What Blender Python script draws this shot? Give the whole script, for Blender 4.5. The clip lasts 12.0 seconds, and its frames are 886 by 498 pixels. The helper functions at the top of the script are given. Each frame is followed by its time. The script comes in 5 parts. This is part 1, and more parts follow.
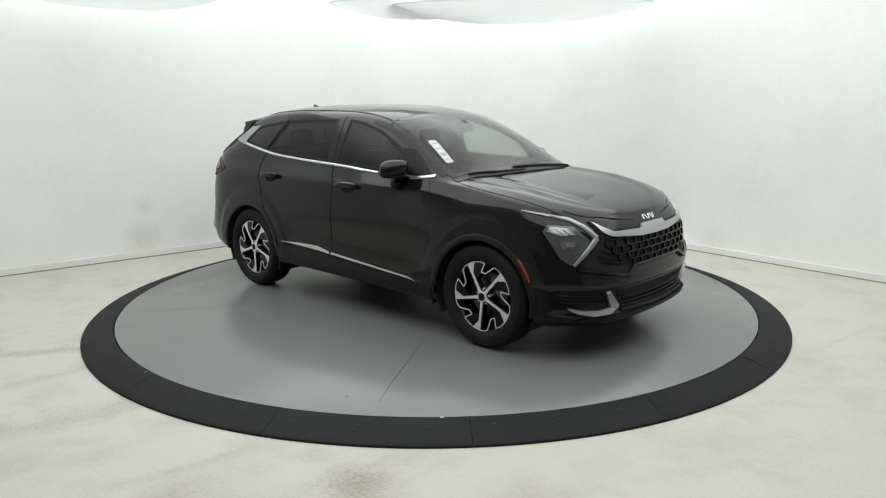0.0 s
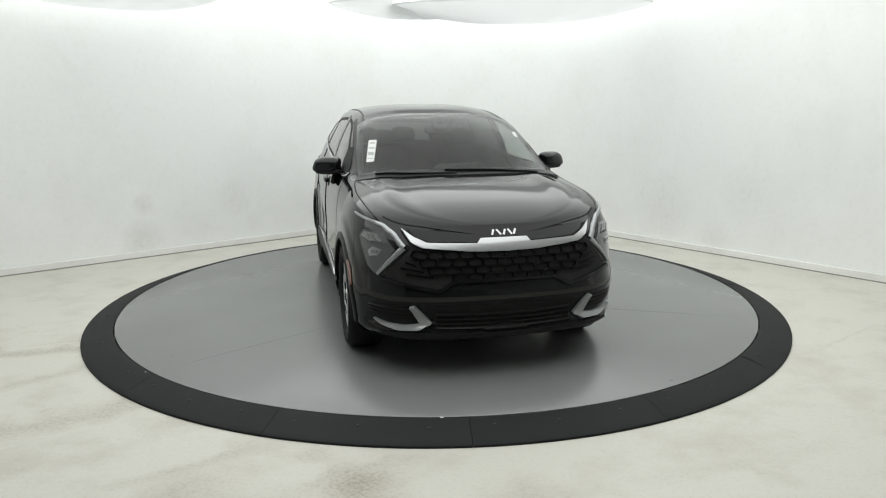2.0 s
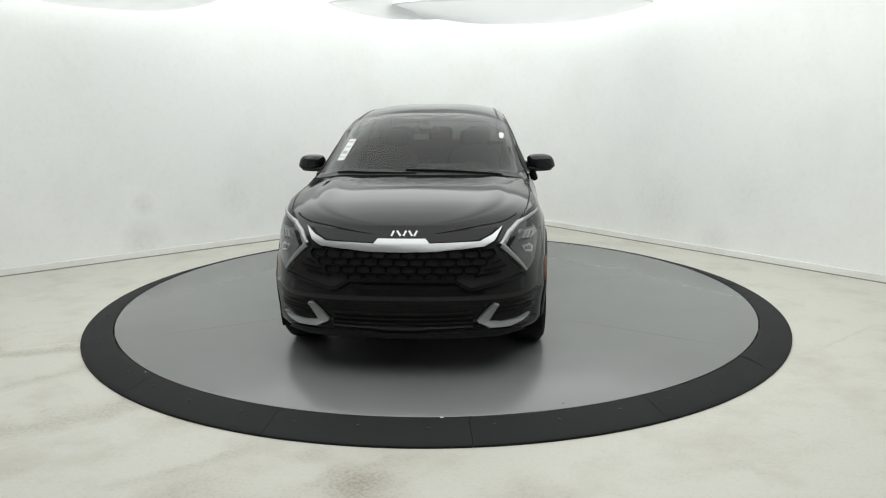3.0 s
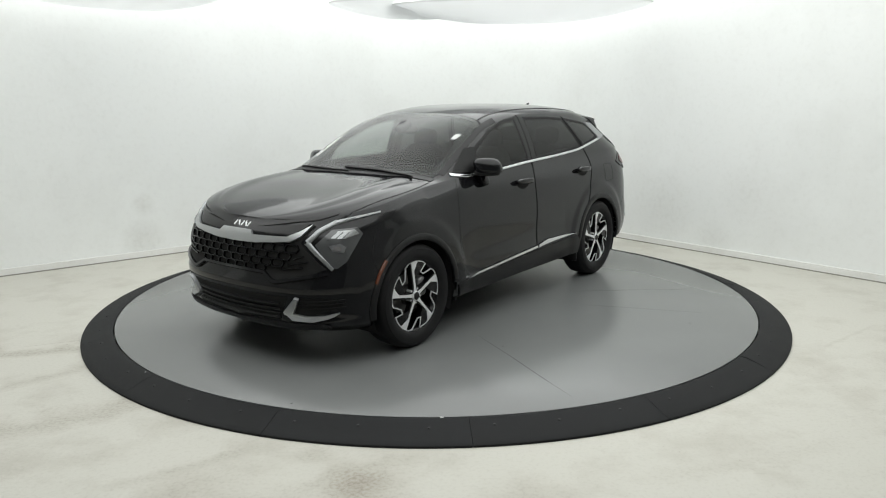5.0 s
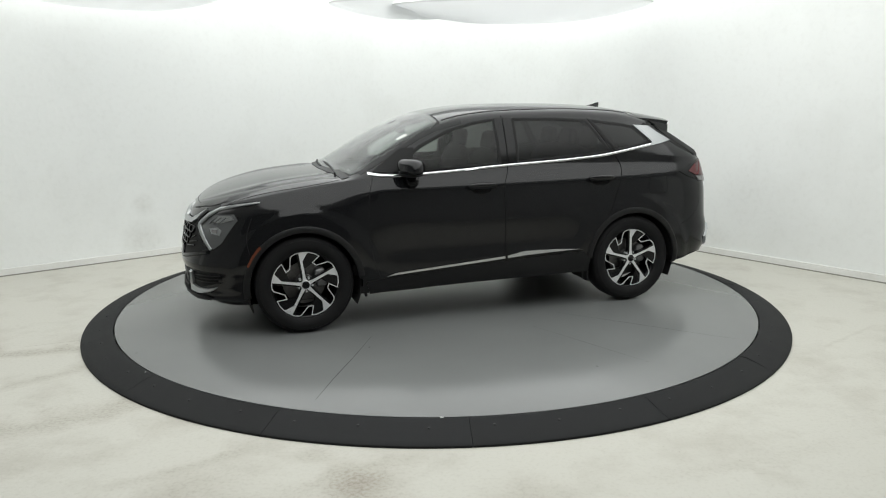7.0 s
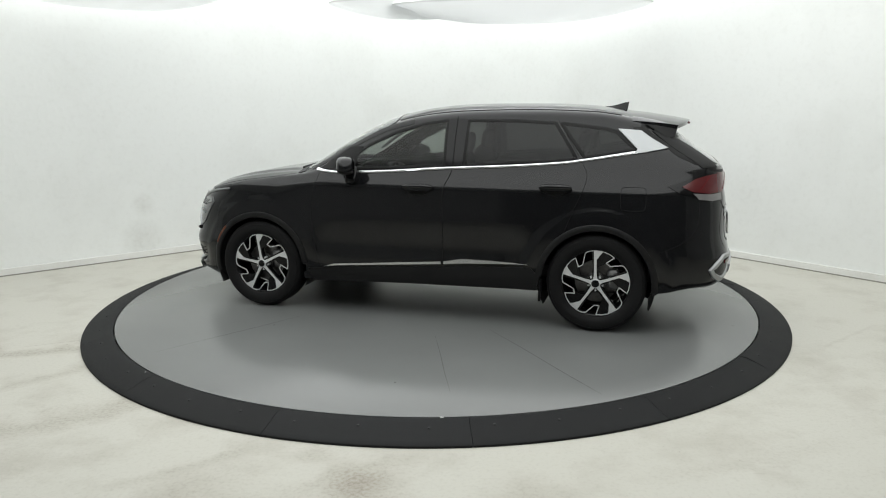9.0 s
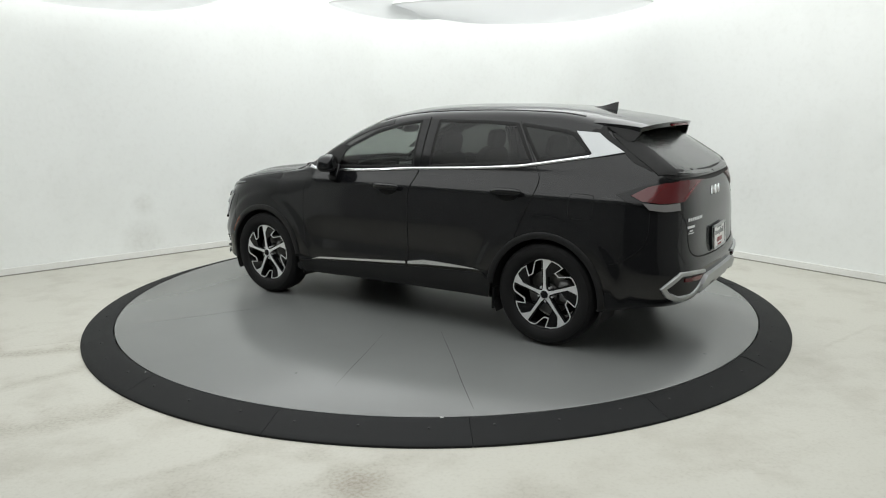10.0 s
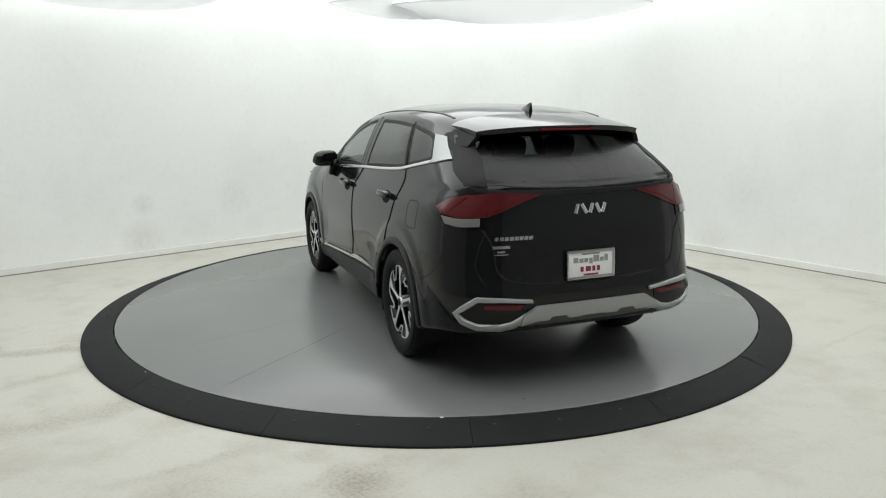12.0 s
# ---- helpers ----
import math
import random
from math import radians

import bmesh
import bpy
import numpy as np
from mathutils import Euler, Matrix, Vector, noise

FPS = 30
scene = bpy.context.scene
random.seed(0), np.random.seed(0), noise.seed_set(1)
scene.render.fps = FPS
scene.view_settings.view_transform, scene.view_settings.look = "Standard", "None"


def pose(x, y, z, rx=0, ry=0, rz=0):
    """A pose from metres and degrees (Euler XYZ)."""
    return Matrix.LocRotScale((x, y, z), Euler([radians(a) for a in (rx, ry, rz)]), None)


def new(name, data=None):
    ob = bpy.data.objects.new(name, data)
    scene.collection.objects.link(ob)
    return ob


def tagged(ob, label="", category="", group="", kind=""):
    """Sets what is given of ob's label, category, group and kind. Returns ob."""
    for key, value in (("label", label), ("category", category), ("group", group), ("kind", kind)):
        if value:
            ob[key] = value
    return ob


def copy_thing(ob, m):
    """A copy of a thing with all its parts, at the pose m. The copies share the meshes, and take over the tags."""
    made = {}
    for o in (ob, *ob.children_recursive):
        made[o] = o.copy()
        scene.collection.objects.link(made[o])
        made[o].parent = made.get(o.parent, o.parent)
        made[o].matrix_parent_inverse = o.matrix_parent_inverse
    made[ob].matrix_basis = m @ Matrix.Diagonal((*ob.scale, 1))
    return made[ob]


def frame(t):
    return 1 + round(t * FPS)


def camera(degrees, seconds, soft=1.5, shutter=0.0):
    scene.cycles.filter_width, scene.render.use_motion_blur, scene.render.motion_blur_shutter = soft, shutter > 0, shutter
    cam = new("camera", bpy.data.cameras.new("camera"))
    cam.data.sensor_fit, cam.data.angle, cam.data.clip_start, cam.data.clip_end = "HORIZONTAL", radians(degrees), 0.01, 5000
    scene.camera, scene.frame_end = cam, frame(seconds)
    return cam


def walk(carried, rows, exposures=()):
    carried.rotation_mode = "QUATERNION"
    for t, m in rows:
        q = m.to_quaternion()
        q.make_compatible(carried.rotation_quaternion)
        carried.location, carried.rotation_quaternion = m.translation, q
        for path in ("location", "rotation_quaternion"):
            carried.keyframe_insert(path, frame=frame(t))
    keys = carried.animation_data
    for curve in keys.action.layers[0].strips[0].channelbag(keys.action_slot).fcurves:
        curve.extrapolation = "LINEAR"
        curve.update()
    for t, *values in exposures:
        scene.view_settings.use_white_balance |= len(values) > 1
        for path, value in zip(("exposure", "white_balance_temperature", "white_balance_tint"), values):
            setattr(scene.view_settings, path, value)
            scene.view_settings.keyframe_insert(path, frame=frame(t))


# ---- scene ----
from mathutils.bvhtree import BVHTree

# The camera stands still in the corner of the photo booth.
cam = camera(63.35, 12.0, soft=1.1)
EYE = pose(0, -6.342, 1.738, 90 - 11.416, 0, -0.494) @ pose(0, 0, 0, 0, 0, -0.432)
walk(cam, [(0.0, EYE), (12.0, EYE)], exposures=[(0.0, 0.0), (12.0, 0.0)])

# ---- light ----
world = bpy.data.worlds.new("booth_world")
scene.world = world
world.use_nodes = True
world.node_tree.nodes["Background"].inputs[0].default_value = (0.9, 0.95, 1.0, 1)
world.node_tree.nodes["Background"].inputs[1].default_value = 0.25


def area_lamp(name, x, y, z, sx, sy, watts, rz=0.0):
    data = bpy.data.lights.new(name, "AREA")
    data.shape, data.size, data.size_y, data.energy = "RECTANGLE", sx, sy, watts
    data.color = (0.975, 1.0, 0.99)
    ob = new(name, data)
    ob.matrix_world = pose(x, y, z, 0, 0, rz)
    return ob


# one wide luminous ceiling above the hanging cloth
area_lamp("luminous_ceiling", 0.2, -0.25, 3.62, 8.7, 8.7, 484, 45)


# ---- materials ----
def material(name, colour, rough=0.5, metal=0.0, coat=0.0, scale=30.0, vary=0.0, bump=0.0, bump_scale=None, spec=0.5, gloss_vary=0.12):
    m = bpy.data.materials.new(name)
    m.use_nodes = True
    nt = m.node_tree
    b = nt.nodes["Principled BSDF"]
    b.inputs["Base Color"].default_value = (*colour, 1)
    b.inputs["Roughness"].default_value = rough
    b.inputs["Metallic"].default_value = metal
    b.inputs["Coat Weight"].default_value = coat
    b.inputs["Coat Roughness"].default_value = 0.03
    b.inputs["Specular IOR Level"].default_value = spec
    if vary or bump:
        tc = nt.nodes.new("ShaderNodeTexCoord")
        big = nt.nodes.new("ShaderNodeTexNoise")
        big.inputs["Scale"].default_value = scale
        big.inputs["Detail"].default_value = 6
        nt.links.new(tc.outputs["Object"], big.inputs["Vector"])
    if vary:
        ramp = nt.nodes.new("ShaderNodeMapRange")
        ramp.inputs["From Min"].default_value, ramp.inputs["From Max"].default_value = 0.3, 0.7
        ramp.inputs["To Min"].default_value, ramp.inputs["To Max"].default_value = 1 - vary, 1 + vary
        nt.links.new(big.outputs["Fac"], ramp.inputs["Value"])
        mul = nt.nodes.new("ShaderNodeVectorMath")
        mul.operation = "SCALE"
        mul.inputs[0].default_value = colour
        nt.links.new(ramp.outputs["Result"], mul.inputs["Scale"])
        nt.links.new(mul.outputs["Vector"], b.inputs["Base Color"])
        r2 = nt.nodes.new("ShaderNodeMapRange")
        r2.inputs["To Min"].default_value, r2.inputs["To Max"].default_value = max(rough - gloss_vary, 0.02), min(rough + gloss_vary, 1)
        nt.links.new(big.outputs["Fac"], r2.inputs["Value"])
        nt.links.new(r2.outputs["Result"], b.inputs["Roughness"])
    if bump:
        fine = nt.nodes.new("ShaderNodeTexNoise")
        fine.inputs["Scale"].default_value = bump_scale or scale * 8
        fine.inputs["Detail"].default_value = 5
        nt.links.new(tc.outputs["Object"], fine.inputs["Vector"])
        bp = nt.nodes.new("ShaderNodeBump")
        bp.inputs["Strength"].default_value = bump
        bp.inputs["Distance"].default_value = 0.01
        nt.links.new(fine.outputs["Fac"], bp.inputs["Height"])
        nt.links.new(bp.outputs["Normal"], b.inputs["Normal"])
    return m


def stained(name, base, stain, rough, patches, scale=1.2, speck=0.0, streaks=(), dots=0.0):
    """A plain painted surface with a few soft stains of given place and size, and a mottled tone at two scales."""
    m = material(name, base, rough)
    nt = m.node_tree
    b = nt.nodes["Principled BSDF"]
    geo = nt.nodes.new("ShaderNodeNewGeometry")
    n1 = nt.nodes.new("ShaderNodeTexNoise")
    n1.inputs["Scale"].default_value, n1.inputs["Detail"].default_value, n1.inputs["Roughness"].default_value = scale, 8, 0.62
    n2 = nt.nodes.new("ShaderNodeTexNoise")
    n2.inputs["Scale"].default_value, n2.inputs["Detail"].default_value = scale * 22, 5
    for n in (n1, n2):
        nt.links.new(geo.outputs["Position"], n.inputs["Vector"])

    def math_node(op, a, c=None, clamp=False):
        node = nt.nodes.new("ShaderNodeMath")
        node.operation, node.use_clamp = op, clamp
        for k, v in enumerate((a, c)):
            if v is None:
                continue
            if isinstance(v, (int, float)):
                node.inputs[k].default_value = v
            else:
                nt.links.new(v, node.inputs[k])
        return node.outputs[0]

    def remap(v, a, c, lo, hi):
        node = nt.nodes.new("ShaderNodeMapRange")
        for k, x in enumerate((a, c, lo, hi)):
            node.inputs[k + 1].default_value = x
        nt.links.new(v, node.inputs[0])
        return node.outputs[0]

    total = remap(n1.outputs["Fac"], 0.48, 0.78, 0.0, 0.24 + 3 * speck)
    total = math_node("ADD", total, remap(n2.outputs["Fac"], 0.5, 0.8, 0.0, 0.12 + speck))
    for (x, y, z, radius, depth) in patches:
        dist = nt.nodes.new("ShaderNodeVectorMath")
        dist.operation = "DISTANCE"
        nt.links.new(geo.outputs["Position"], dist.inputs[0])
        dist.inputs[1].default_value = (x, y, z)
        spot = remap(dist.outputs["Value"], radius * 0.25, radius, depth, 0.0)
        spot = math_node("MULTIPLY", spot, remap(n2.outputs["Fac"], 0.3, 0.65, 0.5, 0.85))
        total = math_node("ADD", total, spot, True)
    for (x0, y0, x1, y1, width, depth) in streaks:
        turned = nt.nodes.new("ShaderNodeMapping")
        turned.vector_type = "TEXTURE"
        turned.inputs["Location"].default_value = ((x0 + x1) / 2, (y0 + y1) / 2, 0)
        turned.inputs["Rotation"].default_value = (0, 0, math.atan2(y1 - y0, x1 - x0))
        nt.links.new(geo.outputs["Position"], turned.inputs["Vector"])
        apart = nt.nodes.new("ShaderNodeSeparateXYZ")
        nt.links.new(turned.outputs[0], apart.inputs[0])
        half_length = math.hypot(x1 - x0, y1 - y0) / 2
        along = remap(math_node("ABSOLUTE", apart.outputs[0]), half_length * 0.7, half_length, 1.0, 0.0)
        wavy = math_node("ADD", apart.outputs[1], remap(n1.outputs["Fac"], 0.3, 0.7, -0.4 * width, 0.4 * width))
        across = remap(math_node("ABSOLUTE", wavy), width * 0.1, width * 0.5, depth, 0.0)
        streak = math_node("MULTIPLY", math_node("MULTIPLY", along, across), remap(n2.outputs["Fac"], 0.35, 0.65, 0.55, 1.0))
        total = math_node("ADD", total, streak, True)
    if dots:
        cells = nt.nodes.new("ShaderNodeTexVoronoi")
        cells.inputs["Scale"].default_value = 9.0
        nt.links.new(geo.outputs["Position"], cells.inputs["Vector"])
        dot = remap(cells.outputs["Distance"], 0.02, 0.06, dots, 0.0)
        total = math_node("ADD", total, math_node("MULTIPLY", dot, remap(n1.outputs["Fac"], 0.5, 0.6, 0.0, 1.0)), True)
    mix = nt.nodes.new("ShaderNodeMix")
    mix.data_type = "RGBA"
    nt.links.new(total, mix.inputs["Factor"])
    mix.inputs["A"].default_value, mix.inputs["B"].default_value = (*base, 1), (*stain, 1)
    nt.links.new(mix.outputs["Result"], b.inputs["Base Color"])
    bp = nt.nodes.new("ShaderNodeBump")
    bp.inputs["Strength"].default_value, bp.inputs["Distance"].default_value = 0.12, 0.01
    nt.links.new(n2.outputs["Fac"], bp.inputs["Height"])
    nt.links.new(bp.outputs["Normal"], b.inputs["Normal"])
    return m


# ---- mesh helpers ----
def mesh_object(name, verts, faces, mat, parent=None, smooth=True, label=""):
    me = bpy.data.meshes.new(name)
    me.from_pydata([tuple(map(float, v)) for v in verts], [], [tuple(map(int, f)) for f in faces])
    me.materials.append(mat)
    if smooth:
        me.shade_smooth()
    me.update()
    ob = new(name, me)
    if parent is not None:
        ob.parent = parent
    if label:
        ob["label"] = label
    return ob


def part(name, bm, mat, parent, label="", smooth=True, angle=40):
    """Link a bmesh as one mesh object under a thing or part."""
    me = bpy.data.meshes.new(name)
    bmesh.ops.recalc_face_normals(bm, faces=bm.faces)
    bm.to_mesh(me)
    bm.free()
    me.materials.append(mat)
    if smooth:
        me.shade_smooth()
        me.set_sharp_from_angle(angle=radians(angle))
    ob = new(name, me)
    if parent is not None:
        ob.parent = parent
    if label:
        ob["label"] = label
    return ob


def lathe(bm, profile, axis_m, n=48, closed=False):
    """Turn a profile of (radius, along) about the local y axis."""
    rings = []
    for k in range(n):
        a = 2 * math.pi * k / n
        rings.append([bm.verts.new(axis_m @ Vector((r * math.cos(a), h, r * math.sin(a)))) for r, h in profile])
    for k in range(n):
        p, q = rings[k], rings[(k + 1) % n]
        for i in range(len(profile) - 1):
            bm.faces.new((p[i], p[i + 1], q[i + 1], q[i]))
        if closed:
            bm.faces.new((p[-1], p[0], q[0], q[-1]))


def box(bm, x0, y0, z0, x1, y1, z1, bevel=0.0, m=None):
    vs = [bm.verts.new((x, y, z)) for x in (x0, x1) for y in (y0, y1) for z in (z0, z1)]
    fs = [bm.faces.new([vs[i] for i in f]) for f in ((0, 1, 3, 2), (4, 6, 7, 5), (0, 4, 5, 1), (2, 3, 7, 6), (0, 2, 6, 4), (1, 5, 7, 3))]
    if bevel:
        es = {e for f in fs for e in f.edges}
        r = bmesh.ops.bevel(bm, geom=list(es), offset=bevel, segments=2, affect="EDGES", profile=0.5)
        vs = list({v for f in r["faces"] for v in f.verts} | {v for v in vs if v.is_valid})
    if m is not None:
        bmesh.ops.transform(bm, matrix=m, verts=[v for v in vs if v.is_valid])
    return vs


# ---- the booth ----
M_WALL = stained("white_wall_paint", (0.83, 0.845, 0.83), (0.60, 0.60, 0.57), 0.55,
                 [(-3.45, 1.95, 0.20, 0.28, 0.5), (-3.42, 1.98, 0.62, 0.16, 0.45), (-2.62, 2.75, 0.62, 0.30, 0.4), (-2.2, 3.2, 0.66, 0.2, 0.4),
                  (-2.45, 2.95, 0.27, 0.25, 0.4), (2.9, 2.5, 0.5, 0.5, 0.35), (3.3, 1.9, 0.12, 0.3, 0.4), (3.55, 1.6, 0.75, 0.4, 0.25)], 0.9)
M_BASE = stained("white_baseboard_paint", (0.80, 0.80, 0.775), (0.40, 0.39, 0.35), 0.45, [], 3.0)
M_JOINT = stained("dark_floor_joint", (0.30, 0.29, 0.26), (0.22, 0.21, 0.18), 0.8, [], 4.0)
M_FLOOR = stained("painted_concrete", (0.49, 0.48, 0.43), (0.22, 0.19, 0.145), 0.55,
                  [(-0.40, -3.22, 0, 0.20, 0.5), (-0.32, -3.42, 0, 0.26, 0.5), (-0.63, -2.96, 0, 0.12, 0.35), (-1.1, -3.3, 0, 0.35, 0.25), (0.4, -3.45, 0, 0.3, 0.2), (3.3, -1.9, 0, 0.4, 0.15)],
                  2.2, 0.05,
                  [(-2.15, -1.20, -3.6, -1.50, 0.22, 0.5), (-1.45, -2.00, -2.7, -2.85, 0.42, 0.42), (-2.1, -1.45, -2.95, -2.25, 0.14, 0.22), (-2.55, -1.05, -3.1, -1.26, 0.016, 0.4),
                   (-0.9, -2.88, -1.6, -3.3, 0.16, 0.22), (-0.1, -3.1, -1.2, -3.55, 0.3, 0.2), (2.7, -1.5, 3.5, -0.9, 0.05, 0.15), (0.9, -3.3, 2.2, -2.9, 0.2, 0.12)], 0.55)
M_CEIL = material("white_ceiling_paint", (0.80, 0.81, 0.81), 0.7)
M_HEM = material("white_cloth_hem", (0.82, 0.83, 0.83), 0.8)
# greys of the unseen walls, picked for how dark the car's sides reflect
M_BACKWALL = stained("unseen_wall_dark_grey", (0.07, 0.071, 0.073), (0.04, 0.04, 0.04), 0.6, [], 1.5)
M_NEARWALL = stained("unseen_wall_grey", (0.38, 0.385, 0.38), (0.28, 0.28, 0.27), 0.6, [], 1.5)

bm = bmesh.new()
box(bm, -9, -9, -0.12, 9, 8, 0.0)
floor = part("floor", bm, M_FLOOR, None, smooth=False)
tagged(floor, "cream painted concrete floor with scuffs and grey stains", "floor", kind="structure")


def wall_outline():
    """Plan of the booth's inner face: two straight walls with a wide rounded corner behind the turntable, closed behind the camera."""
    d1, d2 = Vector((0.782, 0.624)).normalized(), Vector((0.615, -0.788)).normalized()
    a, b = Vector((-4.566, 0.997)), Vector((4.345, 0.363))
    # corner of the two lines
    den = d1.x * -d2.y + d1.y * d2.x
    w = b - a
    s = (w.x * -d2.y + w.y * d2.x) / den
    corner = a + d1 * s
    cut = 2.0
    p0, p1 = corner - d1 * cut, corner + d2 * cut
    pts = [a - d1 * 3.4]
    for k in range(25):
        t = k / 24
        pts.append(p0 * (1 - t) ** 2 + corner * 2 * t * (1 - t) + p1 * t ** 2)
    pts.append(b + d2 * 3.2)
    pts += [Vector((3.0, -7.6)), Vector((-3.2, -7.6))]
    return pts


def extruded_wall(name, pts, z0, z1, thick, mat, closed=True):
    n = len(pts)
    inner = [Vector(p) for p in pts]
    outer = []
    for i, p in enumerate(inner):
        q, r = inner[i - 1], inner[(i + 1) % n]
        t = ((p - q).normalized() + (r - p).normalized()).normalized()
        outer.append(p + Vector((-t.y, t.x)) * thick)
    verts, faces = [], []
    for p, q in zip(inner, outer):
        verts += [(p.x, p.y, z0), (p.x, p.y, z1), (q.x, q.y, z1), (q.x, q.y, z0)]
    for i in range(n):
        j = (i + 1) % n
        for k in range(4):
            faces.append((4 * i + k, 4 * i + (k + 1) % 4, 4 * j + (k + 1) % 4, 4 * j + k))
    ob = mesh_object(name, verts, faces, mat)
    ob.data.set_sharp_from_angle(angle=radians(25))
    return ob


PLAN = wall_outline()


def moved_out(pts, d):
    n = len(pts)
    out = []
    for i, p in enumerate(pts):
        t = ((p - pts[i - 1]).normalized() + (pts[(i + 1) % n] - p).normalized()).normalized()
        out.append(p + Vector((-t.y, t.x)) * d)
    return out


wall = extruded_wall("wall_booth", moved_out(PLAN, 0.022), 0.0, 3.7, 0.15, M_WALL)
tagged(wall, "white painted booth wall with a rounded corner and faint scuffs", "wall", kind="structure")
skirt = extruded_wall("baseboard", PLAN, 0.0, 0.078, 0.02, M_BASE)
joint = extruded_wall("trim", moved_out(PLAN, -0.004), 0.0, 0.012, 0.03, M_JOINT)
tagged(joint, "dark grey joint between baseboard and floor", "trim", kind="structure")
tagged(skirt, "low white painted baseboard along the booth wall", "baseboard", kind="structure")


def closing_wall(name, a, b, mat, label):
    """An unseen lining, added to darken the car's reflections, that closes the booth on the camera's side, standing 4
    cm inside the shell.
    """
    a, b = Vector(a), Vector(b)
    d = (b - a).normalized()
    n = Vector((d.y, -d.x)) * -0.04
    bm = bmesh.new()
    ring = [bm.verts.new((p.x, p.y, z)) for z in (0.0, 3.69) for p in (a, b, b - n * 0.6, a - n * 0.6)]
    for k in range(4):
        bm.faces.new((ring[k], ring[(k + 1) % 4], ring[4 + (k + 1) % 4], ring[4 + k]))
    bm.faces.new(ring[:4])
    bm.faces.new(ring[4:])
    tagged(part(name, bm, mat, None, smooth=False), label, "wall", kind="structure")


closing_wall("wall_south", (2.9, -7.54), (-3.1, -7.54), M_BACKWALL, "unseen dark grey wall behind the camera, for dark reflections")
closing_wall("wall_southwest", (-3.19, -7.50), (-6.6, -1.95), M_NEARWALL, "unseen grey wall beside the camera, tuned for reflections")
closing_wall("wall_southeast", (5.75, -2.95), (3.0, -7.50), M_NEARWALL, "unseen grey wall beside the camera, tuned for reflections")
bm = bmesh.new()
box(bm, -9, -9, 3.7, 9, 8, 3.82)
ceiling = part("ceiling", bm, M_CEIL, None, smooth=False)
tagged(ceiling, "plain white ceiling above the booth", "ceiling", kind="structure")


# fabric light diffusers hung under the ceiling, sagging between their frames
M_FABRIC = bpy.data.materials.new("white_diffuser_fabric")
M_FABRIC.use_nodes = True
nodes, links = M_FABRIC.node_tree.nodes, M_FABRIC.node_tree.links
through_cloth, cloth_mix = nodes.new("ShaderNodeBsdfTranslucent"), nodes.new("ShaderNodeMixShader")
through_cloth.inputs[0].default_value = (0.88, 0.89, 0.9, 1)
nodes["Principled BSDF"].inputs["Base Color"].default_value = (0.85, 0.86, 0.86, 1)
nodes["Principled BSDF"].inputs["Roughness"].default_value = 0.9
cloth_mix.inputs[0].default_value = 0.32
links.new(nodes["Principled BSDF"].outputs[0], cloth_mix.inputs[1])
links.new(through_cloth.outputs[0], cloth_mix.inputs[2])
links.new(cloth_mix.outputs[0], nodes["Material Output"].inputs[0])


def diffuser_cloth(x, y, z, rx, ry, sag, turn, label):
    thing = new("light_diffuser")
    tagged(thing, label, "light diffuser", "cloth diffusers under the ceiling")
    thing.matrix_world = pose(x, y, z, 0, 0, turn)
    bm = bmesh.new()
    n, rings = 64, 10
    rows_ = []
    for i in range(rings + 1):
        t = i / rings
        row = []
        for k in range(n):
            a = 2 * math.pi * k / n
            q = abs(math.cos(a)) ** 2.6 + abs(math.sin(a)) ** 2.6
            e = t * q ** (-1 / 2.6)
            fold = 0.012 * math.sin(9 * a + 3 * t) * t
            row.append(bm.verts.new((rx * e * math.cos(a), ry * e * math.sin(a), -sag * (1 - t ** 2.4) + fold)))
        rows_.append(row)
    for p, q in zip(rows_, rows_[1:]):
        for k in range(n):
            bm.faces.new((p[k], p[(k + 1) % n], q[(k + 1) % n], q[k]))
    part("cloth", bm, M_FABRIC, thing)
    bm = bmesh.new()
    ring_ = []
    for k in range(n):
        a = 2 * math.pi * k / n
        q = (abs(math.cos(a)) ** 2.6 + abs(math.sin(a)) ** 2.6) ** (-1 / 2.6)
        ring_.append([bm.verts.new((rx * q * math.cos(a) * f, ry * q * math.sin(a) * f, h)) for f, h in ((1.0, 0.012), (1.008, 0.0), (1.0, -0.012))])
    for k in range(n):
        p, q = ring_[k], ring_[(k + 1) % n]
        for i in range(2):
            bm.faces.new((p[i], p[i + 1], q[i + 1], q[i]))
    part("hem", bm, M_HEM, thing)
    return thing


diffuser_cloth(-3.1, 0.80, 2.85, 1.2, 0.45, 0.2, 42, "sagging white cloth light diffuser near the wall")
diffuser_cloth(0.95, 2.05, 2.82, 1.45, 0.5, 0.2, -3, "wide sagging white cloth light diffuser with folds")
diffuser_cloth(-0.2, 2.3, 2.87, 1.0, 0.4, 0.17, 4, "narrow sagging white cloth light diffuser")

# ---- turntable ----
TABLE = 0.07
M_DISC = material("grey_enamel", (0.150, 0.155, 0.153), 0.25, scale=1.4, vary=0.035, bump=0.015, bump_scale=60, gloss_vary=0.015)
M_RUBBER = material("black_rubber_mat", (0.0092, 0.0097, 0.0102), 0.7, spec=0.2, scale=5.0, vary=0.25, bump=0.25, bump_scale=260)
tone_nodes = M_RUBBER.node_tree.nodes
each_mat, tone_range, tone_scale = (tone_nodes.new(kind) for kind in ("ShaderNodeObjectInfo", "ShaderNodeMapRange", "ShaderNodeVectorMath"))
tone_range.inputs["To Min"].default_value, tone_range.inputs["To Max"].default_value = 0.75, 1.3
tone_scale.operation = "SCALE"
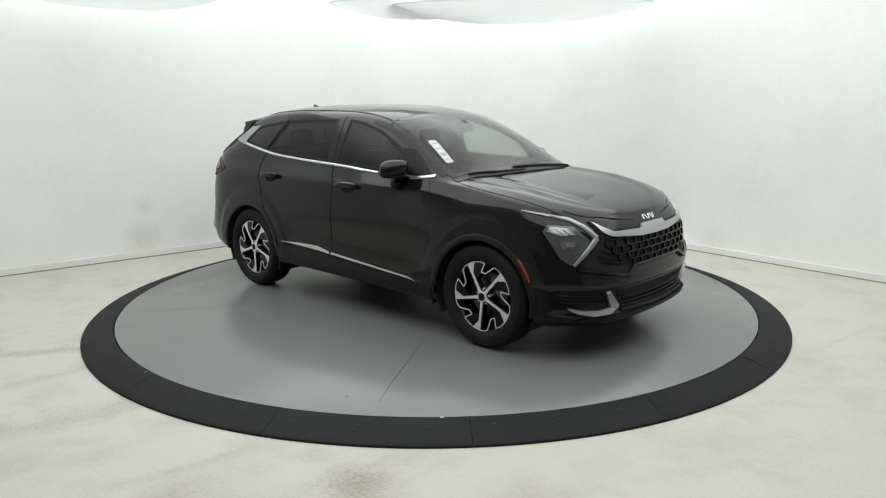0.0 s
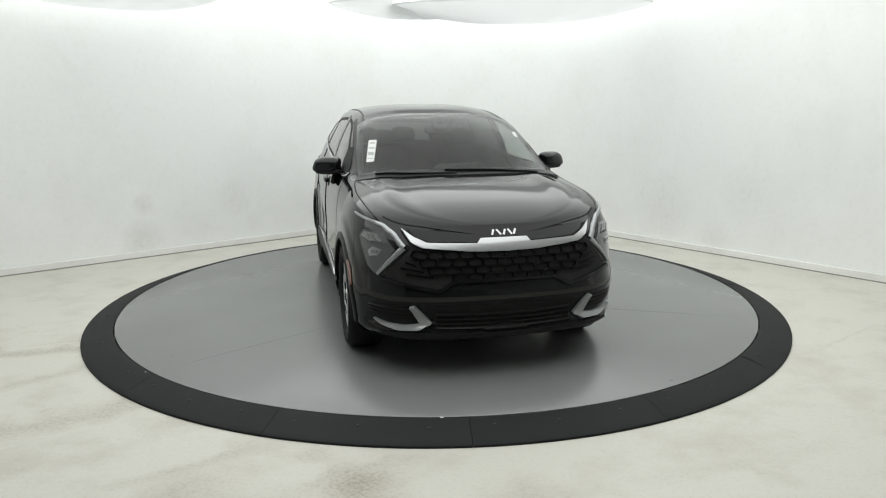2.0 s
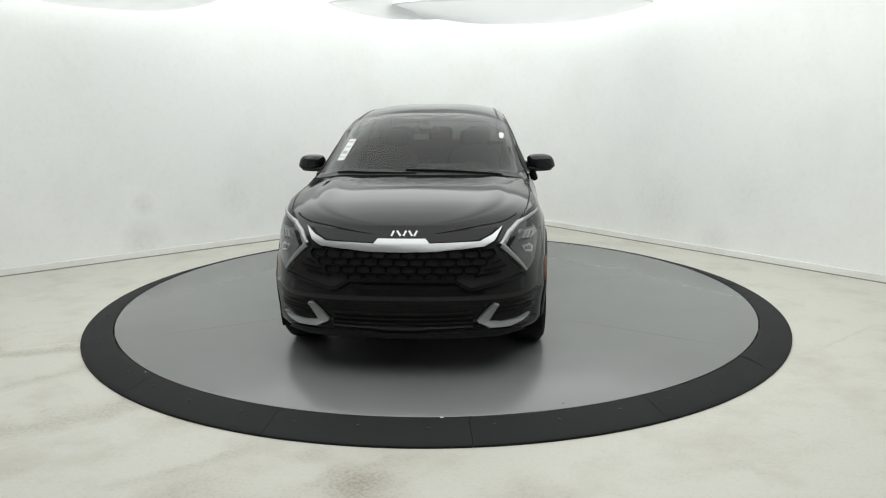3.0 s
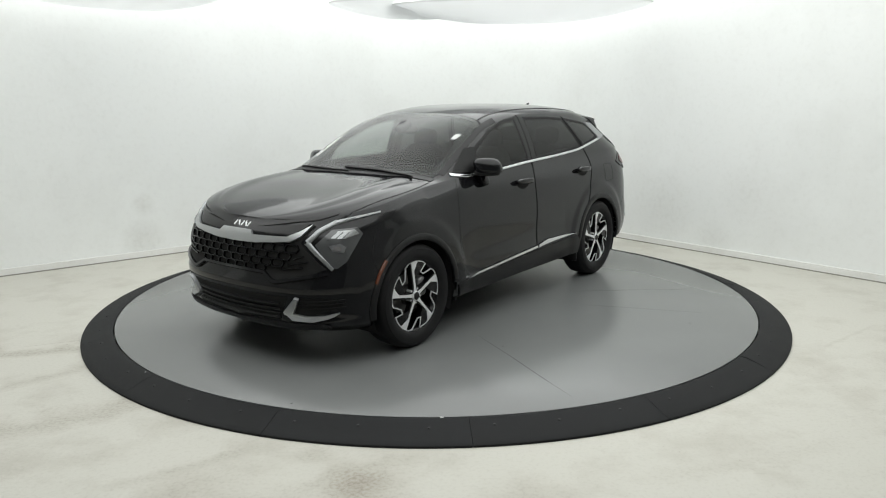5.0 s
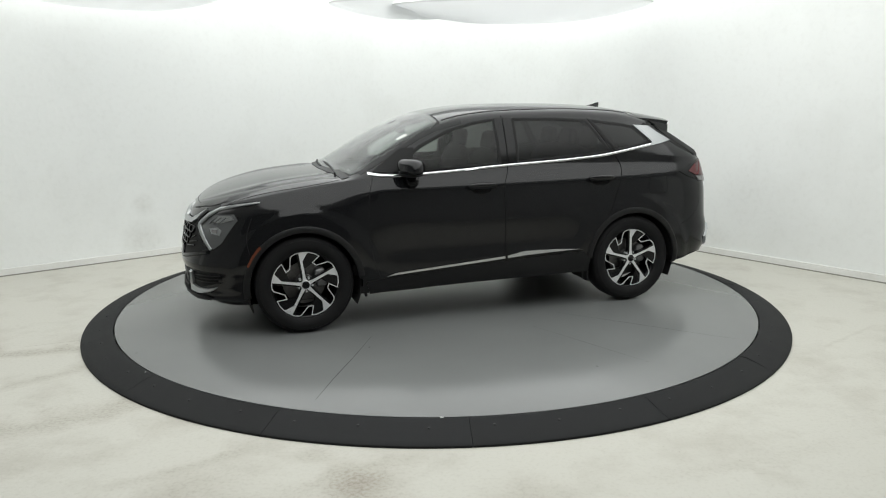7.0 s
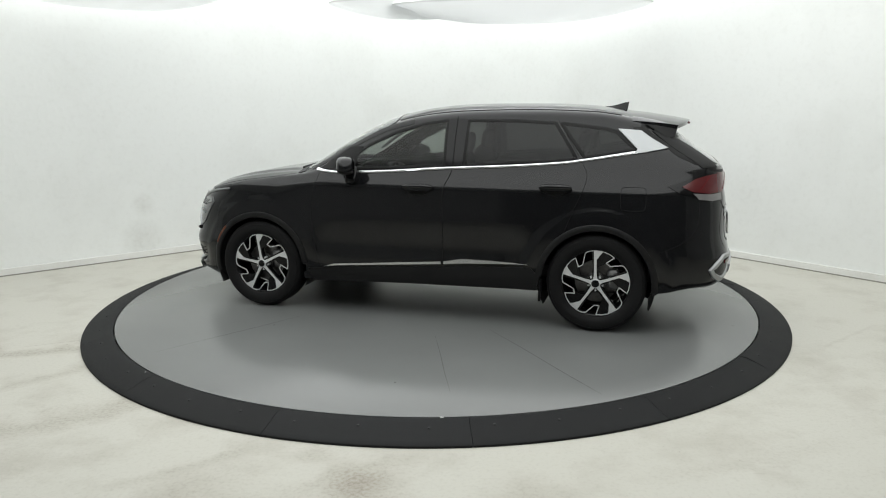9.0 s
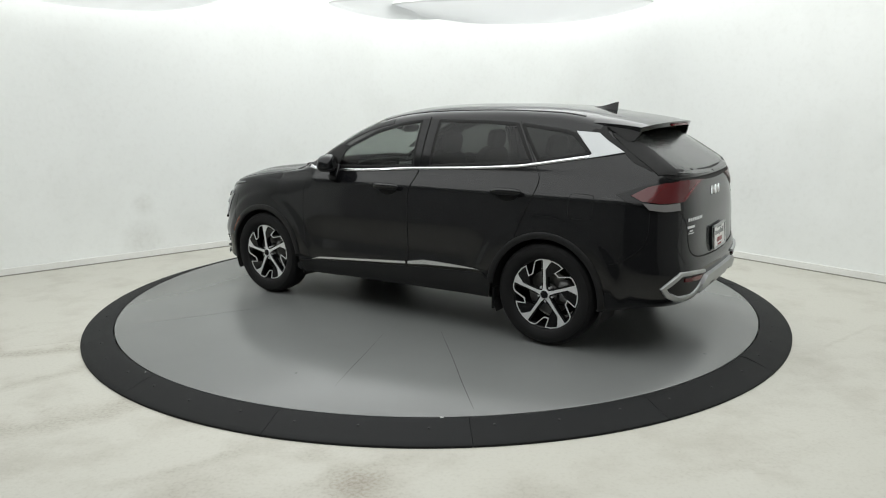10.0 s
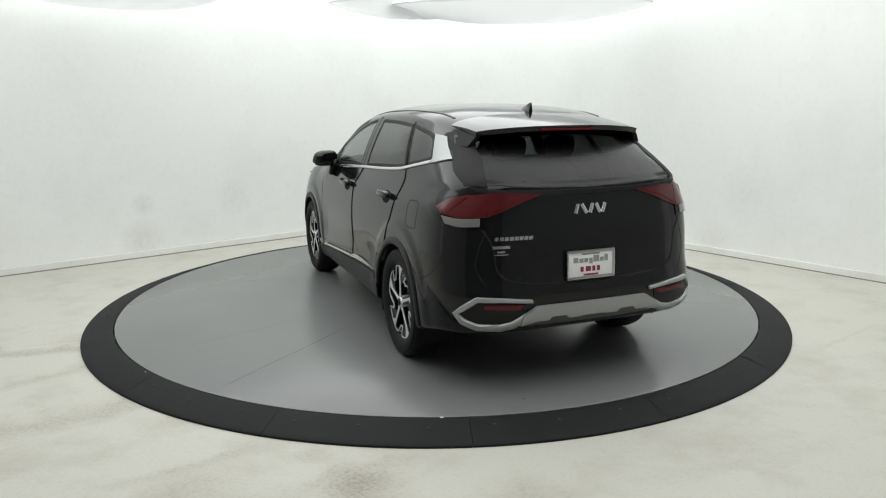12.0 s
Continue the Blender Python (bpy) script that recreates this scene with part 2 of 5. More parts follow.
rubber_bsdf = tone_nodes["Principled BSDF"]
M_RUBBER.node_tree.links.new(each_mat.outputs["Random"], tone_range.inputs["Value"])
M_RUBBER.node_tree.links.new(rubber_bsdf.inputs["Base Color"].links[0].from_socket, tone_scale.inputs[0])
M_RUBBER.node_tree.links.new(tone_range.outputs[0], tone_scale.inputs["Scale"])
M_RUBBER.node_tree.links.new(tone_scale.outputs["Vector"], rubber_bsdf.inputs["Base Color"])
M_SCRATCH = material("dark_floor_scratch", (0.085, 0.087, 0.085), 0.26)
M_BOLT = material("dull_screw_steel", (0.022, 0.022, 0.023), 0.6, 0.2)
M_CHIP = material("pale_paint_chip", (0.75, 0.75, 0.73), 0.6)

disc = new("turntable")
tagged(disc, "round grey enamelled turntable with long thin scratches", "turntable")
bm = bmesh.new()
lathe(bm, [(0.0005, 0.0), (0.8, 0.0), (1.7, 0.0), (2.681, 0.0), (2.688, -0.004), (2.688, -0.06), (0.0005, -0.06)], pose(0, 0, 0, 90), 160)
part("deck", bm, M_DISC, disc, angle=60)


def deck_mark(name, r0, a0, r1, a1, width, mat, label=""):
    a, b = (Vector((r * math.cos(radians(g)), r * math.sin(radians(g)), 0)) for r, g in ((r0, a0), (r1, a1)))
    n = (b - a).normalized().cross(Vector((0, 0, 1))) * width / 2
    bm = bmesh.new()
    rows = []
    for k in range(13):
        t = k / 12
        c = a.lerp(b, t) + n * 0.8 * math.sin(9 * t + r0)
        w = 0.35 + 0.65 * math.sin(math.pi * t)
        rows.append([bm.verts.new(c - n * w + Vector((0, 0, 0.0005))), bm.verts.new(c + n * w + Vector((0, 0, 0.0005)))])
    for p, q in zip(rows, rows[1:]):
        bm.faces.new((p[0], p[1], q[1], q[0]))
    return part(name, bm, mat, disc, label)


RING = 2.925
SEGMENTS = 16
ring_seed = random.Random(4)


def ring_segment(k):
    a0 = radians(-86.5 + 360 / SEGMENTS * k)
    a1 = a0 + radians(360 / SEGMENTS) - 0.0009
    top = TABLE - 0.002 + ring_seed.uniform(-0.002, 0.002)
    prof = [(2.696, 0.0), (2.696, top - 0.004), (2.701, top), (2.75, top - 0.002), (RING - 0.04, 0.024), (RING - 0.006, 0.017), (RING, 0.012), (RING, 0.0)]
    bm = bmesh.new()
    n = 14
    rows = []
    for i in range(n + 1):
        a = a0 + (a1 - a0) * i / n
        rows.append([bm.verts.new((r * math.cos(a), r * math.sin(a), z)) for r, z in prof])
    for p, q in zip(rows, rows[1:]):
        for i in range(len(prof) - 1):
            bm.faces.new((p[i], q[i], q[i + 1], p[i + 1]))
        bm.faces.new((p[-1], q[-1], q[0], p[0]))
    bm.faces.new(rows[0])
    bm.faces.new(rows[-1][::-1])
    seg = new("ramp_mat")
    tagged(seg, "black rubber ramp segment around the turntable", "ramp mat", "rubber ramp round the turntable")
    part("mat", bm, M_RUBBER, seg, angle=30)
    for j in (0.12, 0.45, 0.8):
        a = a0 + (a1 - a0) * j
        r = 2.775 + 0.03 * ring_seed.random()
        bm = bmesh.new()
        zz = top - 0.002 - (top - 0.026) * (r - 2.75) / (RING - 2.79)
        lathe(bm, [(0.0005, 0.004), (0.006, 0.004), (0.010, 0.0), (0.010, -0.006)], pose(r * math.cos(a), r * math.sin(a), zz, 90), 10)
        part("screw", bm, M_BOLT, seg)
    return seg


mats = [ring_segment(k) for k in range(SEGMENTS)]
for k, r, deg, size in ((15, 2.702, -89.6, 0.010), (13, 2.72, -133.5, 0.004)):
    bm = bmesh.new()
    a = radians(deg)
    zz = TABLE - 0.001 if r < 2.75 else 0.068 - 0.042 * (r - 2.75) / (RING - 2.79)
    box(bm, -size * 0.5, -size, 0, size * 0.5, size, 0.003, 0.001, pose(r * math.cos(a), r * math.sin(a), zz, 0, 0, deg))
    part("paint_chip", bm, M_CHIP, mats[k], "pale paint chip")

# ---- car body surface ----
M_PAINT = material("black_metallic_paint", (0.0068, 0.0070, 0.0078), 0.09, spec=0.34)
M_TRIM = material("satin_black_plastic", (0.0065, 0.0066, 0.007), 0.45, spec=0.3, scale=400, vary=0.15, bump=0.12, bump_scale=900)
M_GLOSSBLACK = material("gloss_black_plastic", (0.004, 0.004, 0.0045), 0.12, spec=0.26)
M_GAP = material("black_panel_gap", (0.0015, 0.0015, 0.0015), 0.85)
M_CHROME = material("satin_chrome", (0.66, 0.67, 0.68), 0.24, 1.0)
M_DARKCHROME = material("dark_satin_chrome", (0.42, 0.43, 0.44), 0.32, 1.0)
M_QUARTER = material("brushed_quarter_trim", (0.34, 0.35, 0.355), 0.42, 0.8, scale=200, vary=0.08)
M_BAR = material("satin_grille_chrome", (0.46, 0.47, 0.475), 0.33, 0.9, scale=250, vary=0.04)
M_HOOK = material("satin_grey_trim", (0.30, 0.31, 0.315), 0.36, 0.7)
M_SHADED_SILVER = material("shaded_silver_plastic", (0.10, 0.10, 0.10), 0.55, 0.2, scale=500, vary=0.08)
M_BRACKET = material("satin_silver_trim", (0.36, 0.37, 0.375), 0.35, 0.6)
M_SILVER = material("silver_bumper_paint", (0.36, 0.37, 0.37), 0.42, 0.55, scale=700, vary=0.06)
M_TYRE = material("tyre_rubber", (0.0065, 0.0065, 0.007), 0.68, spec=0.25, scale=20, vary=0.2, bump=0.1, bump_scale=300)
M_ALLOY = material("machined_alloy", (0.74, 0.75, 0.76), 0.32, 0.45, scale=300, vary=0.04)
M_SEAL = material("black_window_seal", (0.003, 0.003, 0.003), 0.6, spec=0.25)
M_RIMBLACK = material("gloss_black_alloy", (0.0035, 0.0035, 0.004), 0.22, spec=0.3)
M_BRAKE = material("brake_disc_iron", (0.13, 0.128, 0.125), 0.42, 0.9, scale=40, vary=0.2)
M_CALIPER = material("cast_caliper_metal", (0.24, 0.24, 0.24), 0.5, 0.7, scale=30, vary=0.2)
M_RED = material("red_lamp_lens", (0.075, 0.010, 0.012), 0.12, spec=0.45)
M_DARKRED = material("dark_red_reflector", (0.10, 0.005, 0.008), 0.2, spec=0.3)
M_AMBER = material("amber_side_marker", (0.12, 0.036, 0.018), 0.22, coat=0.3)
M_CLEARLENS = material("frosted_reverse_lens", (0.15, 0.145, 0.145), 0.16, coat=0.4)
M_LAMP = material("headlamp_housing", (0.075, 0.078, 0.08), 0.2, 0.2, coat=0.8)
M_REFLECTOR = material("headlamp_reflector", (0.30, 0.31, 0.31), 0.2, 0.8)
M_WHITE = material("white_label_paper", (0.54, 0.55, 0.54), 0.55)
M_EMBLEM = material("white_emblem_enamel", (0.78, 0.79, 0.79), 0.3)
M_CARD = material("white_plate_card", (0.8, 0.8, 0.79), 0.45)
M_PRINT = material("grey_print", (0.28, 0.29, 0.29), 0.6)
M_PRINTRED = material("dark_red_print", (0.23, 0.02, 0.025), 0.6)
M_CLOTH = material("dark_seat_cloth", (0.018, 0.0185, 0.0195), 0.85, scale=60, vary=0.2, bump=0.2)
M_DASH = material("dark_dashboard_plastic", (0.012, 0.012, 0.0125), 0.6, bump=0.1, scale=80)


def glass(name, tint, rough=0.0):
    """A thin pane: what passes is tinted, and the gloss grows towards grazing."""
    m = bpy.data.materials.new(name)
    m.use_nodes = True
    nt = m.node_tree
    nt.nodes.clear()
    out = nt.nodes.new("ShaderNodeOutputMaterial")
    mix = nt.nodes.new("ShaderNodeMixShader")
    clear = nt.nodes.new("ShaderNodeBsdfTransparent")
    clear.inputs[0].default_value = (*tint, 1)
    gloss = nt.nodes.new("ShaderNodeBsdfGlossy")
    gloss.inputs["Roughness"].default_value = rough
    gloss.inputs["Color"].default_value = (1, 1, 1, 1)
    facing = nt.nodes.new("ShaderNodeLayerWeight")
    facing.inputs["Blend"].default_value = 0.5
    fifth = nt.nodes.new("ShaderNodeMath")
    fifth.operation = "POWER"
    fifth.inputs[1].default_value = 5.0
    nt.links.new(facing.outputs["Facing"], fifth.inputs[0])
    fac = nt.nodes.new("ShaderNodeMath")
    fac.operation = "MULTIPLY_ADD"
    fac.inputs[1].default_value, fac.inputs[2].default_value = 0.92, 0.024
    nt.links.new(fifth.outputs[0], fac.inputs[0])
    nt.links.new(fac.outputs[0], mix.inputs[0])
    nt.links.new(clear.outputs[0], mix.inputs[1])
    nt.links.new(gloss.outputs[0], mix.inputs[2])
    nt.links.new(mix.outputs[0], out.inputs[0])
    return m


M_WINDSHIELD = glass("windshield_glass", (0.55, 0.59, 0.57), 0.26)
M_PRIVACY = glass("privacy_glass", (0.12, 0.127, 0.123), 0.26)
M_SIDEGLASS = glass("side_glass", (0.42, 0.45, 0.43), 0.26)


def curve(*pts):
    """A smooth curve through points, without overshoot."""
    xs = np.array([p[0] for p in pts], float)
    ys = np.array([p[1] for p in pts], float)
    if xs[0] > xs[-1]:
        xs, ys = xs[::-1], ys[::-1]
    h = np.diff(xs)
    d = np.diff(ys) / h
    m = np.zeros(len(xs))
    for i in range(1, len(xs) - 1):
        if d[i - 1] * d[i] > 0:
            w1, w2 = 2 * h[i] + h[i - 1], h[i] + 2 * h[i - 1]
            m[i] = (w1 + w2) / (w1 / d[i - 1] + w2 / d[i])
    m[0], m[-1] = d[0], d[-1]

    def f(x):
        x = np.clip(np.asarray(x, float), xs[0], xs[-1])
        i = np.clip(np.searchsorted(xs, x) - 1, 0, len(xs) - 2)
        t = (x - xs[i]) / h[i]
        return ((1 + 2 * t) * (1 - t) ** 2 * ys[i] + t * (1 - t) ** 2 * h[i] * m[i]
                + t * t * (3 - 2 * t) * ys[i + 1] + t * t * (t - 1) * h[i] * m[i + 1])
    return f


AXLE, HUB_Z, TYRE_R = 1.3775, 0.362, 0.366
XCF, XCR = 1.0, -1.2
nose_x = curve((0.15, 2.015), (0.21, 2.075), (0.25, 2.155), (0.285, 2.223), (0.305, 2.227), (0.35, 2.208), (0.45, 2.227), (0.50, 2.251), (0.53, 2.252), (0.60, 2.229), (0.63, 2.219), (0.70, 2.208), (0.82, 2.175), (0.90, 2.120), (0.96, 2.065), (1.2, 1.965))
tail_x = curve((0.25, -2.18), (0.36, -2.27), (0.46, -2.315), (0.58, -2.325), (0.70, -2.30), (0.94, -2.285), (1.06, -2.265), (1.14, -2.255), (1.19, -2.245), (1.3, -2.20))
half_width = curve((0.15, 0.83), (0.22, 0.865), (0.30, 0.900), (0.40, 0.914), (0.50, 0.917), (0.62, 0.914), (0.75, 0.909), (0.88, 0.901), (0.98, 0.889), (1.04, 0.877), (1.07, 0.864), (1.12, 0.838), (1.2, 0.80), (1.3, 0.775))
top_z = curve((2.13, 0.905), (2.07, 0.935), (1.95, 0.968), (1.7, 1.015), (1.4, 1.065), (1.1, 1.105), (0.88, 1.128), (0.2, 1.15), (-0.2, 1.17), (-0.7, 1.195), (-1.2, 1.215), (-1.7, 1.215), (-2.05, 1.20), (-2.25, 1.185))
bottom_z = curve((2.25, 0.235), (2.0, 0.225), (1.77, 0.235), (0.95, 0.265), (0.1, 0.28), (-0.95, 0.29), (-1.8, 0.32), (-2.1, 0.37), (-2.3, 0.37))
centre_z = curve((2.13, 0.905), (2.10, 0.93), (2.055, 0.962), (1.95, 1.012), (1.79, 1.062), (1.48, 1.122), (1.2, 1.148), (1.10, 1.155), (1.02, 1.20), (0.86, 1.305), (0.53, 1.492), (0.25, 1.598), (0.02, 1.642), (-0.2, 1.662), (-0.5, 1.670),
                 (-0.85, 1.668), (-1.2, 1.654), (-1.4, 1.632), (-1.62, 1.592), (-1.78, 1.53), (-1.88, 1.458), (-2.05, 1.335), (-2.23, 1.205), (-2.25, 1.187))
edge_y = curve((1.25, 0.74), (1.05, 0.752), (0.95, 0.75), (0.6, 0.715), (0.3, 0.676), (0.0, 0.645), (-0.5, 0.628), (-1.0, 0.618), (-1.5, 0.605), (-1.85, 0.615), (-2.05, 0.64), (-2.2, 0.66))
edge_z = curve((1.25, 1.115), (1.05, 1.125), (0.95, 1.16), (0.6, 1.352), (0.3, 1.492), (0.0, 1.562), (-0.3, 1.59), (-0.8, 1.602), (-1.3, 1.588), (-1.6, 1.538), (-1.85, 1.425), (-2.05, 1.31), (-2.2, 1.213))


def arch_bump(x, z):
    """Flares round the wheels that end in a crease."""
    r = np.minimum(np.hypot(x - AXLE, z - HUB_Z), np.hypot(x + AXLE, z - HUB_Z))
    t = np.clip((0.575 - r) / 0.05, 0, 1)
    return 0.011 * t * t * (3 - 2 * t)


def side_y(x, z):
    door = np.exp(-((z - 0.58) / 0.14) ** 2) * np.clip((0.95 - np.abs(x + 0.02)) / 0.25, 0, 1)
    sill = np.exp(-((z - 0.33) / 0.06) ** 2) * np.clip((0.95 - np.abs(x + 0.02)) / 0.25, 0, 1)
    fender = np.clip((z - 0.90) / 0.17, 0, 1) ** 1.4 * np.clip((x - 0.80) / 0.40, 0, 1)
    return half_width(z) - 0.040 * fender + arch_bump(x, z) - 0.014 * door + 0.004 * sill


def even_angles(n, power):
    a = np.linspace(0, math.pi / 2, 2000)
    x, y = 1.25 * np.cos(a) ** (2 / power), 0.9 * np.sin(a) ** (2 / power)
    s = np.concatenate([[0], np.cumsum(np.hypot(np.diff(x), np.diff(y)))])
    return np.interp(np.linspace(0, s[-1], n), s, a)


PF, PR = 5.0, 6.0
NF, NM, NR = 76, 92, 70
front_angles = even_angles(NF, PF)
rear_angles = even_angles(NR, PR)[::-1]
mid_x = np.linspace(XCF, XCR, NM)[1:-1]


def belt_row(v):
    """One level of the lower body, wrapped from the middle of the nose to the middle of the tail."""
    n = NF + len(mid_x) + NR
    z = np.full(n, 0.7)
    x = np.zeros(n)
    y = np.zeros(n)
    for _ in range(7):
        xa = np.concatenate([np.zeros(NF), mid_x, np.zeros(NR)])
        wy = side_y(x, z)
        c, s = np.cos(front_angles) ** (2 / PF), np.sin(front_angles) ** (2 / PF)
        y[:NF] = wy[:NF] * s
        xa[:NF] = XCF + (nose_x(z[:NF]) - XCF) * c - 0.15 * y[:NF] ** 2 * c
        y[NF:NF + len(mid_x)] = wy[NF:NF + len(mid_x)]
        c, s = np.cos(rear_angles) ** (2 / PR), np.sin(rear_angles) ** (2 / PR)
        y[-NR:] = wy[-NR:] * s
        xa[-NR:] = XCR + (tail_x(z[-NR:]) - XCR) * c + 0.05 * y[-NR:] ** 2 * c
        x = xa
        z = bottom_z(x) + (top_z(x) - bottom_z(x)) * v
    return np.stack([x, y, z], -1)


def upper_rows(base):
    """From the belt up to the middle line: side glass, pillar, roof; on the hood, its crowned half."""
    x, y0, z0 = base.T
    hood = np.clip((x - 1.02) / 0.16, 0, 1)
    zc = np.maximum(centre_z(x), z0)
    ye = np.minimum(edge_y(x) * (1 - hood) + 0.86 * y0 * hood, 0.95 * y0)
    ze = np.clip(edge_z(x) * (1 - hood) + (z0 + 0.62 * (zc - z0)) * hood, z0, zc)
    rows = []
    side, corner, roof = 18, 6, 24
    dz = np.hypot(y0 - ye, ze - z0)
    d1 = np.minimum(0.05, 0.35 * dz) / np.maximum(dz, 1e-6)
    d2 = np.minimum(0.06, 0.3 * ye)

    def roof_z(y):
        return ze + (zc - ze) * (1 - np.clip(y / np.maximum(ye, 1e-6), 0, 1) ** (3.2 - 0.9 * hood))
    ay, az = y0 + (ye - y0) * (1 - d1), z0 + (ze - z0) * (1 - d1)
    by = ye - d2
    bz = roof_z(by)
    for k in range(1, side + 1):
        t = k / side
        bulge = 0.014 * math.sin(math.pi * t) * np.clip(dz / 0.3, 0, 1)
        rows.append(np.stack([x, y0 + (ay - y0) * t + bulge, z0 + (az - z0) * t], -1))
    for k in range(1, corner + 1):
        t = k / corner
        rows.append(np.stack([x, ay * (1 - t) ** 2 + ye * 2 * t * (1 - t) + by * t * t, az * (1 - t) ** 2 + ze * 2 * t * (1 - t) + bz * t * t], -1))
    for k in range(1, roof + 1):
        y = by * (1 - k / roof)
        ridge = 0.013 * hood * np.exp(-((y - 0.70 * y0) / (0.055 + 0.03 * y0)) ** 2) * np.clip((2.1 - x) / 0.5, 0, 1)
        rows.append(np.stack([x, y, roof_z(y) + ridge], -1))
    return rows


BELT_ROWS = 42
rows = [belt_row(k / BELT_ROWS) for k in range(BELT_ROWS + 1)]
low = rows[0] * np.array([0.985, 0.93, 1]) + np.array([0, 0, -0.012])
under = rows[0] * np.array([0.9, 0.0, 1]) + np.array([0, 0, -0.02])
under[:, 2] = np.maximum(under[:, 2], 0.2)
grid = np.array([under, low] + rows + upper_rows(rows[-1]))
ROWS, COLS = grid.shape[:2]
BELT_TOP = 2 + BELT_ROWS

half = grid.reshape(-1, 3)
shell_verts = np.concatenate([half, half * np.array([1, -1, 1])])
shell_faces, shell_row = [], []
off = len(half)
for r in range(ROWS - 1):
    for q in range(COLS - 1):
        a, b, c, d = r * COLS + q, r * COLS + q + 1, (r + 1) * COLS + q + 1, (r + 1) * COLS + q
        shell_faces.append((a, d, c, b))
        shell_faces.append((a + off, b + off, c + off, d + off))
        shell_row += [r, r]
shell_me = bpy.data.meshes.new("whole_shell")
shell_me.from_pydata(shell_verts.tolist(), [], shell_faces)
bm = bmesh.new()
bm.from_mesh(shell_me)
bmesh.ops.remove_doubles(bm, verts=bm.verts, dist=0.0004)
bmesh.ops.recalc_face_normals(bm, faces=bm.faces)
bm.normal_update()
SKIN = BVHTree.FromBMesh(bm)
bm.verts.ensure_lookup_table()
SKIN_V = [v.co.copy() for v in bm.verts]
SKIN_N = [v.normal.copy() for v in bm.verts]
SKIN_F = [[v.index for v in f.verts] for f in bm.faces]
SKIN_C = [f.calc_center_median() for f in bm.faces]
SKIN_FN = [f.normal.copy() for f in bm.faces]
bm.free()
bpy.data.meshes.remove(shell_me)


def onto(p, way):
    """Where the line through p along way first meets the skin, and the outward normal there."""
    way = Vector(way).normalized()
    hit = SKIN.ray_cast(Vector(p) - way * 3.0, way)
    if hit[0] is None:
        hit = SKIN.find_nearest(Vector(p))
    n = hit[1]
    if n.dot(way) > 0:
        n = -n
    return hit[0], n


def plane_axes(way):
    way = Vector(way).normalized()
    up = Vector((0, 0, 1)) if abs(way.z) < 0.9 else Vector((1, 0, 0))
    e1 = way.cross(up).normalized()
    return e1, e1.cross(way)


def rounded(pts, closed=True, n=5):
    """Points of a smooth line through pts."""
    pts = [Vector(p) for p in pts]
    out = []
    m = len(pts)
    for i in range(m if closed else m - 1):
        p0 = pts[i - 1] if closed or i else pts[i]
        p1, p2 = pts[i], pts[(i + 1) % m]
        p3 = pts[(i + 2) % m] if closed or i + 2 < m else p2
        for k in range(n):
            t = k / n
            out.append(0.5 * (2 * p1 + (p2 - p0) * t + (2 * p0 - 5 * p1 + 4 * p2 - p3) * t * t + (3 * p1 - p0 - 3 * p2 + p3) * t ** 3))
    if not closed:
        out.append(pts[-1])
    return out


def drape(name, pts, way, h, mat, parent, label="", step=0.05, depth=0.012, smooth_line=False):
    """A panel with the outline pts laid on the skin along way, standing h proud of it, with turned-in edges."""
    if smooth_line:
        pts = rounded(pts)
    e1, e2 = plane_axes(way)
    way = Vector(way).normalized()
    flat = [(Vector(p).dot(e1), Vector(p).dot(e2)) for p in pts]
    w0 = sum((Vector(p).dot(way) for p in pts)) / len(pts)
    bm = bmesh.new()
    f = bm.faces.new([bm.verts.new((a, b, 0)) for a, b in flat])
    bm.normal_update()
    bmesh.ops.triangulate(bm, faces=[f], ngon_method="EAR_CLIP")
    for axis in (0, 1):
        lo, hi = min(p[axis] for p in flat), max(p[axis] for p in flat)
        k = lo + step / 2
        while k < hi:
            co = (k, 0, 0) if axis == 0 else (0, k, 0)
            no = (1, 0, 0) if axis == 0 else (0, 1, 0)
            bmesh.ops.bisect_plane(bm, geom=bm.verts[:] + bm.edges[:] + bm.faces[:], plane_co=co, plane_no=no, dist=1e-5)
            k += step
    rim = [e for e in bm.edges if len(e.link_faces) == 1]
    base = {}
    for v in bm.verts:
        q, n = onto(e1 * v.co.x + e2 * v.co.y + way * w0, way)
        base[v] = (q, n)
    for v, (q, n) in base.items():
        v.co = q + n * h
    for f in bm.faces:
        f.smooth = True
    if depth:
        low = {}
        for e in rim:
            for v in e.verts:
                if v not in low:
                    low[v] = bm.verts.new(base[v][0] - base[v][1] * (depth - h))
        for e in rim:
            a, b = e.verts
            bm.faces.new((a, b, low[b], low[a]))
    return part(name, bm, mat, parent, label, angle=38)


